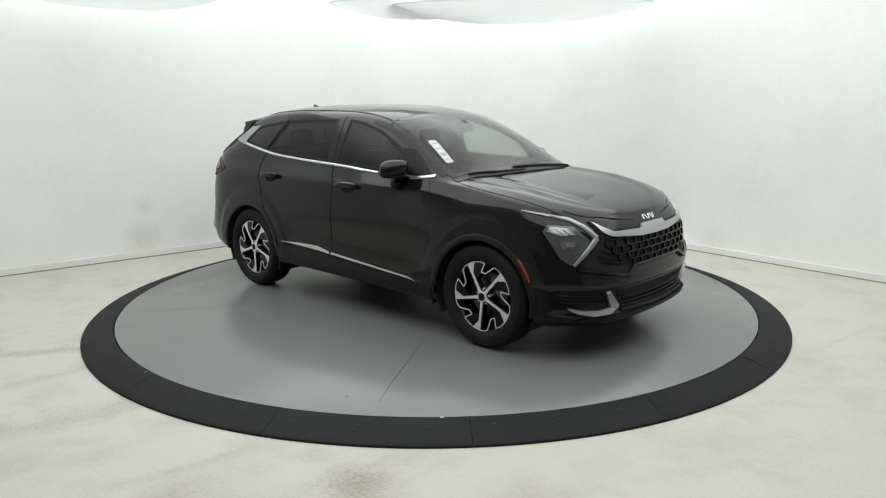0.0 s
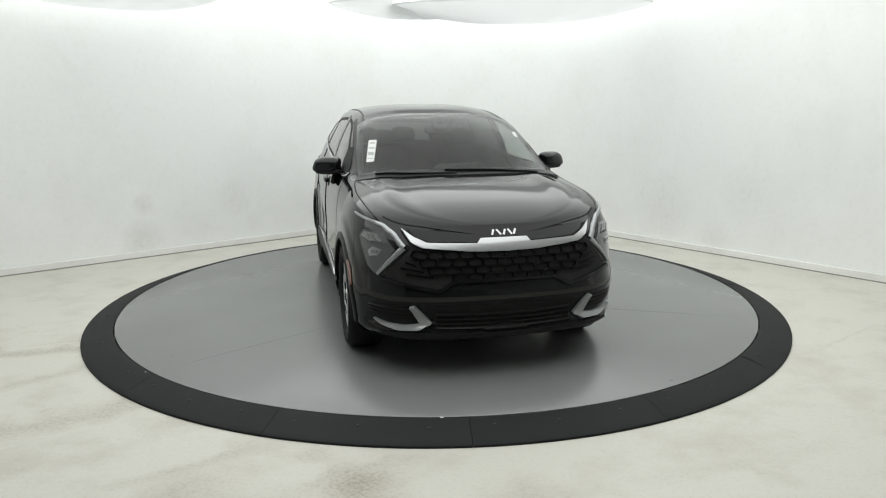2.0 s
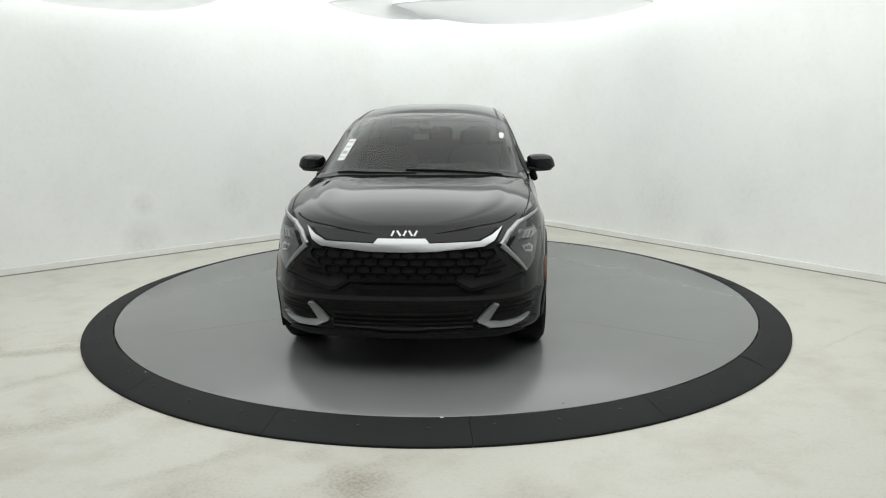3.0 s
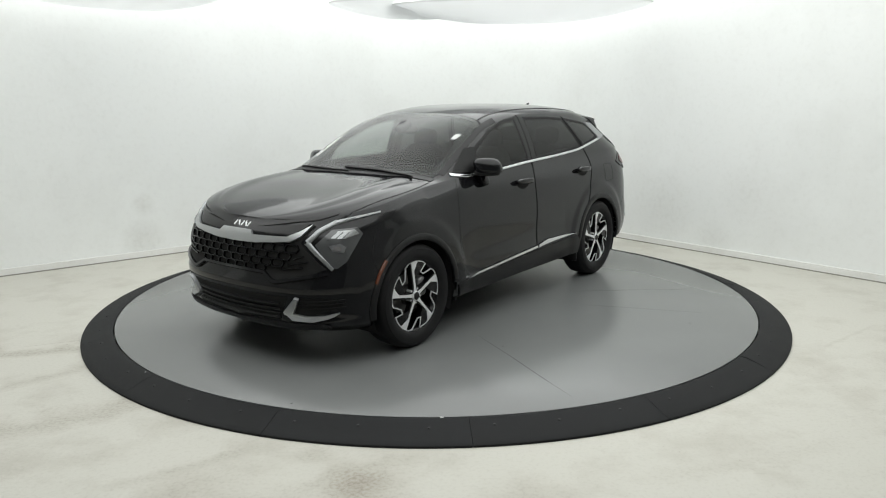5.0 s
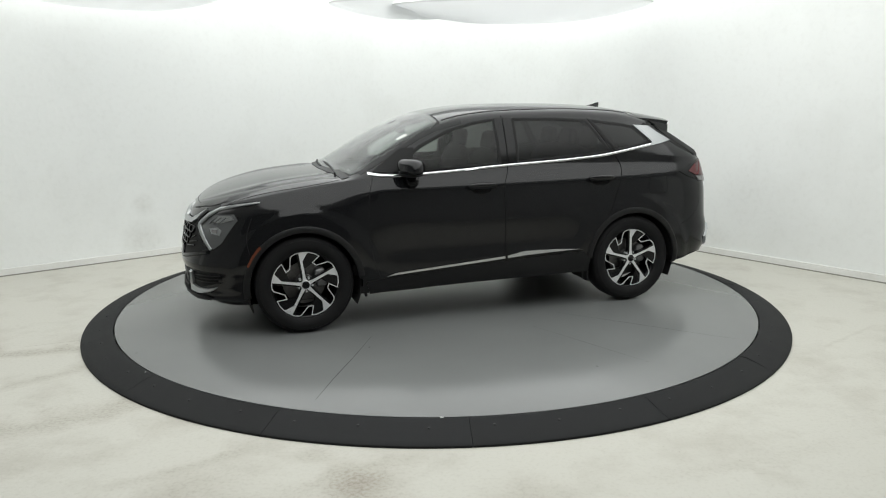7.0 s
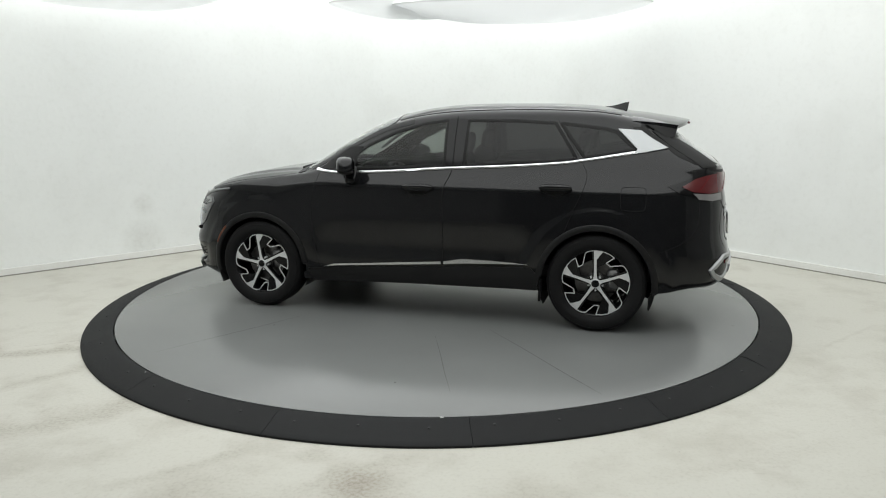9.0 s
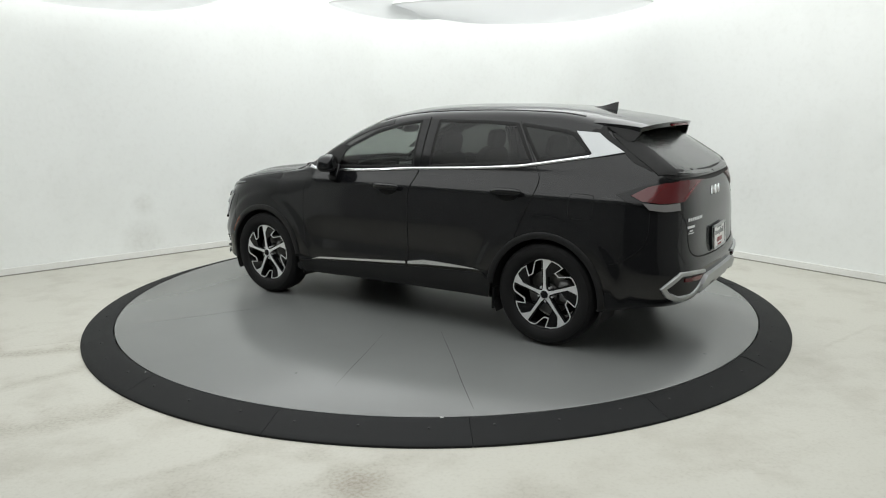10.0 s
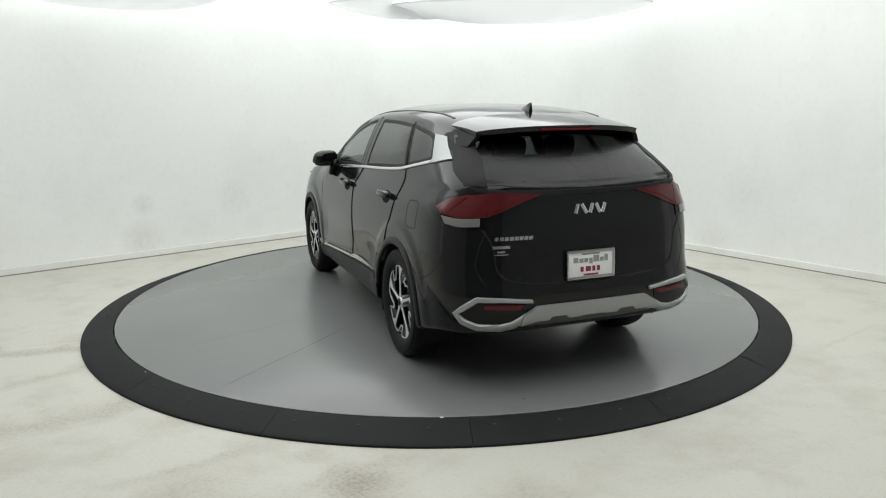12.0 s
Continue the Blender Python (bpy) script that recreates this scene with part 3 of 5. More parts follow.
def strip(name, pts, way, width, h, mat, parent, label="", step=0.03, closed=False, smooth_line=True):
    """A band of the given width (a number, or one for each end) along a line on the skin."""
    if smooth_line:
        pts = rounded(pts, closed)
    pts = [Vector(p) for p in pts]
    if closed:
        pts = pts + [pts[0]]
    fine = [pts[0]]
    for a, b in zip(pts, pts[1:]):
        k = max(1, int((b - a).length / step))
        fine += [a.lerp(b, (i + 1) / k) for i in range(k)]
    w0, w1 = width if isinstance(width, tuple) else (width, width)
    bm = bmesh.new()
    made = []
    n = len(fine)
    way = Vector(way).normalized()
    for i, p in enumerate(fine):
        d = fine[min(i + 1, n - 1)] - fine[max(i - 1, 0)]
        side = d.cross(way).normalized() * (w0 + (w1 - w0) * i / (n - 1)) / 2
        row = []
        for s, hh in ((-1, -0.006), (-1, h * 0.6), (-0.7, h), (0.7, h), (1, h * 0.6), (1, -0.006)):
            q, nn = onto(p + side * s, way)
            row.append(bm.verts.new(q + nn * hh))
        made.append(row)
    for p, q in zip(made, made[1:]):
        for i in range(5):
            bm.faces.new((p[i], p[i + 1], q[i + 1], q[i]))
    bm.faces.new(made[0])
    bm.faces.new(made[-1][::-1])
    return part(name, bm, mat, parent, label, angle=50)


def pane(ob):
    ob.visible_shadow = False
    return ob


def inside(poly, x, z):
    hit = False
    for (x0, z0), (x1, z1) in zip(poly, poly[1:] + poly[:1]):
        if (z0 > z) != (z1 > z) and x < (x1 - x0) * (z - z0) / (z1 - z0) + x0:
            hit = not hit
    return hit


# outlines in the side view (x forward, z up)
FRONT_WINDOW = [(0.66, 1.165), (0.60, 1.235), (0.46, 1.345), (0.22, 1.462), (-0.02, 1.522), (-0.205, 1.545), (-0.215, 1.195), (0.2, 1.172)]
REAR_WINDOW = [(-0.355, 1.547), (-0.75, 1.548), (-1.04, 1.527), (-1.215, 1.265), (-1.07, 1.245), (-0.73, 1.222), (-0.345, 1.202)]
QUARTER_WINDOW = [(-1.065, 1.525), (-1.40, 1.49), (-1.485, 1.465), (-1.625, 1.335), (-1.45, 1.298), (-1.255, 1.268)]
WINDSHIELD = [(0.985, -0.73), (1.055, -0.4), (1.07, 0.0), (1.055, 0.4), (0.985, 0.73), (0.62, 0.690), (0.30, 0.645), (0.262, 0.59), (0.275, 0.35), (0.28, 0.0), (0.275, -0.35), (0.262, -0.59), (0.30, -0.645), (0.62, -0.690)]
REAR_GLASS = [(-0.665, 1.225), (-0.35, 1.203), (0, 1.198), (0.35, 1.203), (0.665, 1.225), (0.63, 1.36), (0.575, 1.475), (0.3, 1.50), (0, 1.505), (-0.3, 1.50), (-0.575, 1.475), (-0.63, 1.36)]
FRONT_DOOR = [(0.86, 1.14), (0.885, 0.95), (0.875, 0.6), (0.80, 0.33), (-0.215, 0.33), (-0.205, 1.0), (-0.265, 1.19), (-0.275, 1.575), (0.0, 1.555), (0.22, 1.50), (0.5, 1.37)]
REAR_DOOR = [(-0.275, 1.575), (-0.265, 1.19), (-0.205, 1.0), (-0.215, 0.33), (-0.86, 0.34), (-0.98, 0.55), (-1.12, 0.72), (-1.2, 0.9), (-1.285, 1.12), (-1.245, 1.255), (-1.055, 1.56)]


def shrink(poly, d):
    cx, cz = sum(p[0] for p in poly) / len(poly), sum(p[1] for p in poly) / len(poly)
    out = []
    for x, z in poly:
        r = math.hypot(x - cx, z - cz)
        out.append((cx + (x - cx) * (1 - d / r), cz + (z - cz) * (1 - d / r)))
    return out


cut_side = [shrink(w, 0.022) for w in (FRONT_WINDOW, REAR_WINDOW, QUARTER_WINDOW)]
cut_front, cut_rear = shrink(WINDSHIELD, 0.03), shrink(REAR_GLASS, 0.03)


def region(c, n):
    """The body panel that a spot of the skin belongs to; None where an opening is."""
    ay = abs(c.y)
    for s in (1, -1):
        if math.hypot(c.x - s * AXLE, c.z - HUB_Z) < 0.415 and ay > 0.45:
            return None
    if ay > 0.5 and any(inside(w, c.x, c.z) for w in cut_side) and abs(n.y) > 0.5:
        return None
    if n.z > 0.2 and c.x > 0.1 and c.z > 1.1 and inside(cut_front, c.x, c.y):
        return None
    if n.x < -0.2 and c.x < -1.6 and inside(cut_rear, c.y, c.z):
        return None
    side = "left" if c.y > 0 else "right"
    if ay > 0.55 and abs(n.y) > 0.4:
        if inside(FRONT_DOOR, c.x, c.z):
            return "front_door " + side
        if inside(REAR_DOOR, c.x, c.z):
            return "rear_door " + side
    if c.x > 1.08 and c.z > top_z(c.x) + 0.004 and n.z > 0.3:
        return "hood"
    if c.x < -1.75 and c.z > 0.63 and ay < 0.70 and n.x < -0.1 or (c.x < -1.8 and c.z > 1.2 and ay < 0.68):
        return "tailgate"
    if c.x > 1.72 and c.z < 0.93 and c.x > 1.6:
        return "front_bumper"
    if c.x < -1.8 and c.z < 0.70:
        return "rear_bumper"
    if c.z > 1.45 and n.z > 0.75 and c.x < 0.32:
        return "roof"
    if c.x > 0.85 and c.z < 1.15:
        return "front_fender " + side
    return "body_side " + side


car = new("car")
tagged(car, "black sport utility vehicle with chrome trim on the grey turntable", "car")
sorted_faces = {}
for f, c, n in zip(SKIN_F, SKIN_C, SKIN_FN):
    key = region(c, n)
    if key:
        sorted_faces.setdefault(key, []).append(f)
PANEL = {}
for key, faces in sorted_faces.items():
    used = sorted({i for f in faces for i in f})
    at = {i: k for k, i in enumerate(used)}
    me = bpy.data.meshes.new(key.split()[0])
    me.from_pydata([SKIN_V[i] for i in used], [], [[at[i] for i in f] for f in faces])
    me.materials.append(M_PAINT)
    me.shade_smooth()
    me.normals_split_custom_set_from_vertices([tuple(SKIN_N[i]) for i in used])
    ob = new(key.split()[0], me)
    ob.parent = car
    PANEL[key] = ob


# ---- long scratches on the deck ----
for r0, a0, r1, a1, w in ((1.30, -51.0, 2.50, -55.2, 0.0065), (1.35, 51.7, 2.55, 56.2, 0.0065), (1.20, 125.5, 2.60, 128.5, 0.006), (1.6, -123.6, 2.62, -124.1, 0.005), (1.30, 106.2, 2.34, 108.6, 0.004)):
    deck_mark("seam", r0, a0, r1, a1, w, M_SCRATCH, "thin dark seam across the deck")
for r0, a0 in ((2.45, -60), (2.62, 20), (1.9, -140), (2.2, 100), (2.64, -150), (2.5, 170), (1.6, 55)):
    deck_mark("paint_chip", r0, a0, r0 + 0.02, a0 + 0.2, 0.012, M_SCRATCH if a0 % 40 else M_CHIP)

LEFT, RIGHT = 1, -1
NAME = {1: "left", -1: "right"}


def sd(s, poly, y=1.0):
    """Side-view outline to points on side s."""
    return [(x, s * y, z) for x, z in poly]


def fr(poly, x=2.2):
    return [(x, y, z) for y, z in poly]


def mirrored(poly):
    """Outline of one half in the front view, closed over the middle."""
    return poly + [(-y, z) for y, z in reversed(poly)]


def blob(bm, centre, radii, power, m=None, nu=20, nv=28):
    """A rounded box between a ball and a brick."""
    def p(c, e):
        return abs(c) ** e * (1 if c >= 0 else -1)
    rows_ = []
    for i in range(nu + 1):
        a = -math.pi / 2 + math.pi * i / nu
        rows_.append([bm.verts.new(Vector((centre[0] + radii[0] * p(math.cos(a), power) * p(math.cos(b), power), centre[1] + radii[1] * p(math.cos(a), power) * p(math.sin(b), power), centre[2] + radii[2] * p(math.sin(a), power))))
                      for b in (2 * math.pi * k / nv for k in range(nv))])
    for r1, r2 in zip(rows_, rows_[1:]):
        for k in range(nv):
            bm.faces.new((r1[k], r1[(k + 1) % nv], r2[(k + 1) % nv], r2[k]))
    if m is not None:
        bmesh.ops.transform(bm, matrix=m, verts=[v for r1 in rows_ for v in r1])
    bmesh.ops.remove_doubles(bm, verts=bm.verts, dist=1e-5)


# ---- windows ----
WAY_F, WAY_B, WAY_D = (-1, 0, 0), (1, 0, 0), (0, 0, -1)
windshield = pane(drape("windshield", [(x, y, 1.3) for x, y in shrink(WINDSHIELD, -0.012)], WAY_D, 0.003, M_WINDSHIELD, car, "clear windshield glass with paper stickers", 0.06, 0.006))
strip("windshield_seal", [(x, y, 1.3) for x, y in shrink(WINDSHIELD, 0.014)], WAY_D, 0.050, 0.0015, M_SEAL, car, closed=True)
rear_glass = pane(drape("rear_window", [(-2.0, y, z) for y, z in shrink(REAR_GLASS, -0.01)], WAY_B, 0.003, M_PRIVACY, car, "dark tinted rear window", 0.05, 0.006))
strip("rear_window_seal", [(-2.0, y, z) for y, z in shrink(REAR_GLASS, -0.012)], WAY_B, 0.075, 0.004, M_SEAL, car, closed=True)
CHROME_LINE = [(0.87, 1.158), (0.75, 1.142), (0.61, 1.139), (0.21, 1.156), (-0.19, 1.182), (-0.71, 1.207), (-1.07, 1.232), (-1.23, 1.252), (-1.54, 1.302), (-1.70, 1.328)]
for s in (LEFT, RIGHT):
    way = (0, -s, 0)
    fd, rd, bs = PANEL["front_door " + NAME[s]], PANEL["rear_door " + NAME[s]], PANEL["body_side " + NAME[s]]
    pane(drape("door_window", sd(s, FRONT_WINDOW), way, 0.002, M_SIDEGLASS, fd, "", 0.06, 0.006))
    pane(drape("door_window", sd(s, REAR_WINDOW), way, 0.002, M_PRIVACY, rd, "", 0.06, 0.006))
    pane(drape("quarter_window", sd(s, QUARTER_WINDOW), way, 0.002, M_PRIVACY, bs, "", 0.06, 0.006))
    for w, owner in ((FRONT_WINDOW, fd), (REAR_WINDOW, rd), (QUARTER_WINDOW, bs)):
        strip("window_seal", sd(s, shrink(w, 0.010)), way, 0.024, 0.004, M_SEAL, owner, closed=True, smooth_line=False)
    drape("pillar_cover", sd(s, [(-0.205, 1.55), (-0.27, 1.555), (-0.265, 1.20), (-0.215, 1.195)]), way, 0.005, M_GLOSSBLACK, fd)
    drape("pillar_cover", sd(s, [(-0.28, 1.555), (-0.355, 1.55), (-0.345, 1.2), (-0.275, 1.20)]), way, 0.005, M_GLOSSBLACK, rd)
    drape("mirror_triangle", sd(s, [(0.84, 1.165), (0.60, 1.335), (0.49, 1.34), (0.545, 1.165)]), way, 0.006, M_SEAL, fd)
    strip("chrome_belt_line", sd(s, CHROME_LINE), way, 0.021, 0.009, M_CHROME, bs, "bright chrome strip under the side windows")
    drape("chrome_quarter_trim", sd(s, [(-1.485, 1.478), (-1.645, 1.466), (-1.72, 1.412), (-1.84, 1.343), (-1.70, 1.318), (-1.60, 1.302), (-1.632, 1.335)]), way, 0.010, M_QUARTER, bs, "wide chrome trim behind the quarter window", 0.03)
    # added satin strip that dims the reflection on the body-coloured front pillar
    strip("pillar_dimming_strip", [(0.93, s * 0.775, 1.175), (0.62, s * 0.735, 1.345), (0.32, s * 0.69, 1.485), (0.08, s * 0.665, 1.55)], (0, -0.75 * s, -0.66), 0.052, 0.003, M_TRIM, bs)
    # door and panel gaps
    strip("door_gap", sd(s, [(0.84, 1.13), (0.885, 0.95), (0.878, 0.6), (0.80, 0.34)]), way, 0.0035, 0.0012, M_GAP, fd)
    strip("door_gap", sd(s, [(-0.272, 1.57), (-0.266, 1.19), (-0.21, 1.02), (-0.213, 0.75), (-0.215, 0.35)]), way, 0.0032, 0.0055, M_GAP, rd)
    strip("door_gap", sd(s, [(-1.05, 1.545), (-1.24, 1.25), (-1.285, 1.12), (-1.21, 0.92), (-1.135, 0.73)]), way, 0.0032, 0.0055, M_GAP, rd)
    strip("fender_gap", sd(s, [(1.78, 0.62), (1.80, 0.74), (1.76, 0.88)], 0.95), (-0.3, -s, 0), 0.004, 0.001, M_GAP, PANEL["front_fender " + NAME[s]])
    strip("bumper_gap", sd(s, [(-1.79, 0.62), (-1.95, 0.68), (-2.08, 0.80), (-2.1, 0.98)], 0.9), (0.5, -s, 0), 0.0028, 0.0008, M_GAP, PANEL["rear_bumper"])
    strip("roof_moulding", [(x, s * y, 1.6) for x, y in ((0.22, 0.595), (0.0, 0.575), (-0.5, 0.56), (-1.0, 0.552), (-1.5, 0.54))], WAY_D, 0.016, 0.004, M_TRIM, PANEL["roof"])
    # sill cladding and its bright strip
    drape("sill_cladding", sd(s, [(0.90, 0.265), (0.93, 0.36), (0.80, 0.375), (-0.22, 0.435), (-0.9, 0.465), (-0.965, 0.40), (-0.945, 0.295), (0.1, 0.283)]), way, 0.010, M_TRIM, bs, "satin black sill cladding", 0.05)
    drape("sill_chrome_strip", sd(s, [(0.79, 0.382), (0.70, 0.409), (0.2, 0.445), (-0.20, 0.474), (-0.205, 0.455), (0.2, 0.428), (0.70, 0.394)]), way, 0.017, M_CHROME, fd, "chrome strip along the sill", 0.05)
    drape("sill_chrome_strip", sd(s, [(-0.225, 0.476), (-0.37, 0.503), (-0.62, 0.500), (-0.89, 0.488), (-0.62, 0.478), (-0.40, 0.470), (-0.225, 0.456)]), way, 0.017, M_CHROME, rd, "chrome strip along the sill", 0.05)
    # handles with their cups, whose shade is a flat black patch on the door
    for owner, x0, x1, z in ((fd, 0.125, -0.15, 1.035), (rd, -0.935, -1.20, 1.056)):
        xm, hx = (x0 + x1) / 2, (x0 - x1) / 2
        drape("handle_cup", sd(s, [(xm + 0.088 * math.cos(a), z - 0.014 + 0.043 * math.sin(a)) for a in np.linspace(0, 2 * math.pi, 20)[:-1]]), way, 0.0015, M_GAP, owner, "", 0.03, 0.004)
        q, n = onto((xm, s, z), way)
        bm = bmesh.new()
        blob(bm, (0, 0, 0), (hx * 0.9, 0.024, 0.026), 0.66, pose(xm, q.y + s * 0.030, z + 0.008, -12 * s, 0, 0))
        part("door_handle", bm, M_PAINT, owner, "body-coloured door handle")
    # wheel arch mouldings
    for cx in (AXLE, -AXLE):
        a0, a1 = (-8, 172) if cx > 0 else (8, 188)
        arc = [(cx + 0.420 * math.cos(radians(a)), HUB_Z + 0.002 + 0.420 * math.sin(radians(a))) for a in np.linspace(a0 - 2, a1 + 2, 26)]
        strip("arch_moulding", sd(s, arc, 0.95), way, 0.046, 0.010, M_TRIM, PANEL["front_fender " + NAME[s]] if cx > 0 else bs, "satin black wheel arch moulding", 0.05)
        bm = bmesh.new()
        rows_ = []
        for a in np.linspace(-25, 205, 32):
            c, d = math.cos(radians(a)), math.sin(radians(a))
            rows_.append([bm.verts.new((cx + r * c, s * y, HUB_Z + r * d)) for r, y in ((0.425, 0.885), (0.415, 0.86), (0.415, 0.55), (0.1, 0.54))])
        for p, q in zip(rows_, rows_[1:]):
            for i in range(3):
                bm.faces.new((p[i], p[i + 1], q[i + 1], q[i]))
        part("wheel_arch_liner", bm, M_GAP, car)
    # mud flaps
    for fx, fz in ((0.925, 0.235), (-0.965, 0.20), (-1.795, 0.30)):
        bm = bmesh.new()
        box(bm, fx - 0.010, s * 0.86 - 0.05, fz, fx + 0.010, s * 0.86 + 0.035, 0.36, 0.006)
        part("mud_flap", bm, M_TRIM, car)
    # amber marker ahead of the front wheel
    arc = [(AXLE + 0.437 * math.cos(radians(a)), HUB_Z + 0.437 * math.sin(radians(a))) for a in np.linspace(23, 45, 8)]
    strip("side_marker", sd(s, arc, 0.9), way, (0.018, 0.024), 0.0115, M_AMBER, PANEL["front_bumper"], "amber side marker lamp")
    # head lamp and its bright hook
    diag = (-0.8, -0.6 * s, 0)
    head = drape("headlight", [(2.055, s * 0.645, 0.805), (1.985, s * 0.72, 0.895), (1.86, s * 0.82, 0.905), (1.825, s * 0.835, 0.865), (1.935, s * 0.80, 0.70), (1.985, s * 0.76, 0.655), (2.01, s * 0.735, 0.665)], diag, 0.005, M_LAMP, PANEL["front_bumper"],
                 "dark headlight with bright reflectors", 0.03)
    drape("reflector", [(1.99, s * 0.705, 0.845), (1.955, s * 0.745, 0.885), (1.87, s * 0.81, 0.893), (1.85, s * 0.825, 0.865), (1.93, s * 0.775, 0.84)], diag, 0.009, M_REFLECTOR, head, "", 0.03)
    for k in range(3):
        strip("lamp_ridge", [(2.0 - 0.03 * k, s * (0.70 + 0.03 * k), 0.835), (1.96 - 0.03 * k, s * (0.74 + 0.025 * k), 0.878)], diag, 0.006, 0.012, M_LAMP, head, smooth_line=False)
    drape("reflector", [(2.005, s * 0.715, 0.80), (1.955, s * 0.765, 0.812), (1.93, s * 0.79, 0.79), (1.945, s * 0.785, 0.755), (1.99, s * 0.735, 0.765)], diag, 0.009, M_DARKCHROME, head, "", 0.03)
    drape("lens", [(1.985, s * 0.735, 0.795), (1.955, s * 0.77, 0.795), (1.955, s * 0.77, 0.77), (1.985, s * 0.737, 0.775)], diag, 0.014, M_CLEARLENS, head, "", 0.03)
    hook = [(1.70, s * 0.865, 0.985), (1.82, s * 0.80, 0.965), (1.95, s * 0.715, 0.935), (2.03, s * 0.655, 0.885), (2.083, s * 0.602, 0.818), (2.045, s * 0.675, 0.735), (2.005, s * 0.745, 0.652)]
    strip("daytime_lamp_trim", hook[:5], diag, (0.012, 0.034), 0.012, M_HOOK, PANEL["front_bumper"], "satin grey hook round the headlight", 0.02, smooth_line=False)
    strip("daytime_lamp_trim", hook[4:], diag, (0.036, 0.022), 0.012, M_HOOK, PANEL["front_bumper"], "satin grey hook round the headlight", 0.02, smooth_line=False)
    # air curtain and its bracket
    fb = PANEL["front_bumper"]
    drape("air_curtain", fr([(s * y, z) for y, z in ((0.55, 0.478), (0.78, 0.470), (0.845, 0.41), (0.62, 0.35), (0.50, 0.36))], 2.1), (-0.9, -0.35 * s, 0), 0.002, M_GAP, fb, "", 0.03)
    for z in (0.40, 0.425, 0.45):
        strip("air_curtain_fin", [(2.1, s * 0.55, z), (2.05, s * 0.70, z + 0.004), (1.95, s * 0.80, z + 0.012)], (-0.9, -0.35 * s, 0), 0.007, 0.008, M_TRIM, fb)
    drape("fog_bracket", [(2.1, s * y, z) for y, z in ((0.568, 0.472), (0.535, 0.478), (0.432, 0.366), (0.448, 0.343), (0.51, 0.312), (0.65, 0.310), (0.75, 0.332), (0.812, 0.374), (0.72, 0.354), (0.60, 0.348), (0.508, 0.360))],
          (-0.9, -0.3 * s, 0), 0.022, M_BRACKET, fb, "satin chrome bracket at the bumper corner", 0.025, 0.024)

# ---- nose ----
nose = PANEL["front_bumper"]
grille = drape("grille", fr(mirrored([(0.615, 0.915), (0.565, 0.815), (0.73, 0.655), (0.62, 0.605), (0.43, 0.566), (0.32, 0.617)])), WAY_F, 0.003, M_GAP, car, "gloss black grille with hexagon mesh", 0.04)
strip("grille_frame", fr([(0.74, 0.628), (0.62, 0.602), (0.43, 0.563), (0.40, 0.568), (0.32, 0.615), (0.0, 0.617), (-0.32, 0.615), (-0.40, 0.568), (-0.43, 0.563), (-0.62, 0.602), (-0.74, 0.628)]), WAY_F, 0.026, 0.020, M_PAINT, grille, smooth_line=False)


def hexagon_cell(y, z, w, h):
    loop = [(y + w * a, z + h * b) for a, b in ((-0.5, 0), (-0.34, 0.5), (0.34, 0.5), (0.5, 0), (0.34, -0.5), (-0.34, -0.5))]
    return strip("grille_cell", fr(loop), WAY_F, 0.0085, 0.018, M_GLOSSBLACK, grille, "", 0.04, True, False)


for r in range(4):
    z = 0.640 + r * 0.045
    for k in range(-6, 7):
        y = (k + (0.5 if r % 2 else 0)) * 0.094
        if abs(y) < 0.37 + 0.055 * r:
            hexagon_cell(y, z, 0.100, 0.047)
for s in (LEFT, RIGHT):
    for z, y0, y1 in ((0.655, 0.44, 0.60), (0.69, 0.50, 0.63), (0.725, 0.54, 0.60), (0.76, 0.50, 0.57)):
        strip("grille_blade", fr([(s * y0, z - 0.012), (s * y1, z + 0.010)]), WAY_F, 0.009, 0.012, M_GLOSSBLACK, grille, smooth_line=False)
drape("grille_bar", fr(mirrored([(0.605, 0.918), (0.56, 0.845), (0.50, 0.815), (0.2, 0.790), (0.0, 0.786)]) + [(-0.54, 0.872), (-0.47, 0.842), (-0.17, 0.833), (-0.145, 0.858), (0.145, 0.858), (0.17, 0.833), (0.47, 0.842), (0.54, 0.872)]),
      WAY_F, 0.022, M_BAR, grille, "satin chrome bar above the grille", 0.03, 0.03)
drape("grille_top_cover", fr(mirrored([(0.575, 0.925), (0.53, 0.88), (0.46, 0.852), (0.18, 0.842)]) + [(-0.16, 0.885), (-0.3, 0.905), (-0.5, 0.935), (0.5, 0.935), (0.3, 0.905), (0.16, 0.885)]), WAY_F, 0.006, M_GLOSSBLACK, grille, "", 0.03)
strip("hood_gap", [(2.0, y, z) for y, z in ((0.70, 0.985), (0.60, 0.948), (0.40, 0.925), (0.2, 0.895), (0.12, 0.885), (-0.12, 0.885), (-0.2, 0.895), (-0.40, 0.925), (-0.60, 0.948), (-0.70, 0.985))], WAY_F, 0.009, 0.002, M_GAP, PANEL["hood"])
for s in (LEFT, RIGHT):
    strip("hood_gap", [(x, s * y, 1.1) for x, y in ((1.95, 0.70), (1.80, 0.765), (1.5, 0.80), (1.25, 0.795), (1.08, 0.775))], WAY_D, 0.008, 0.001, M_GAP, PANEL["hood"])


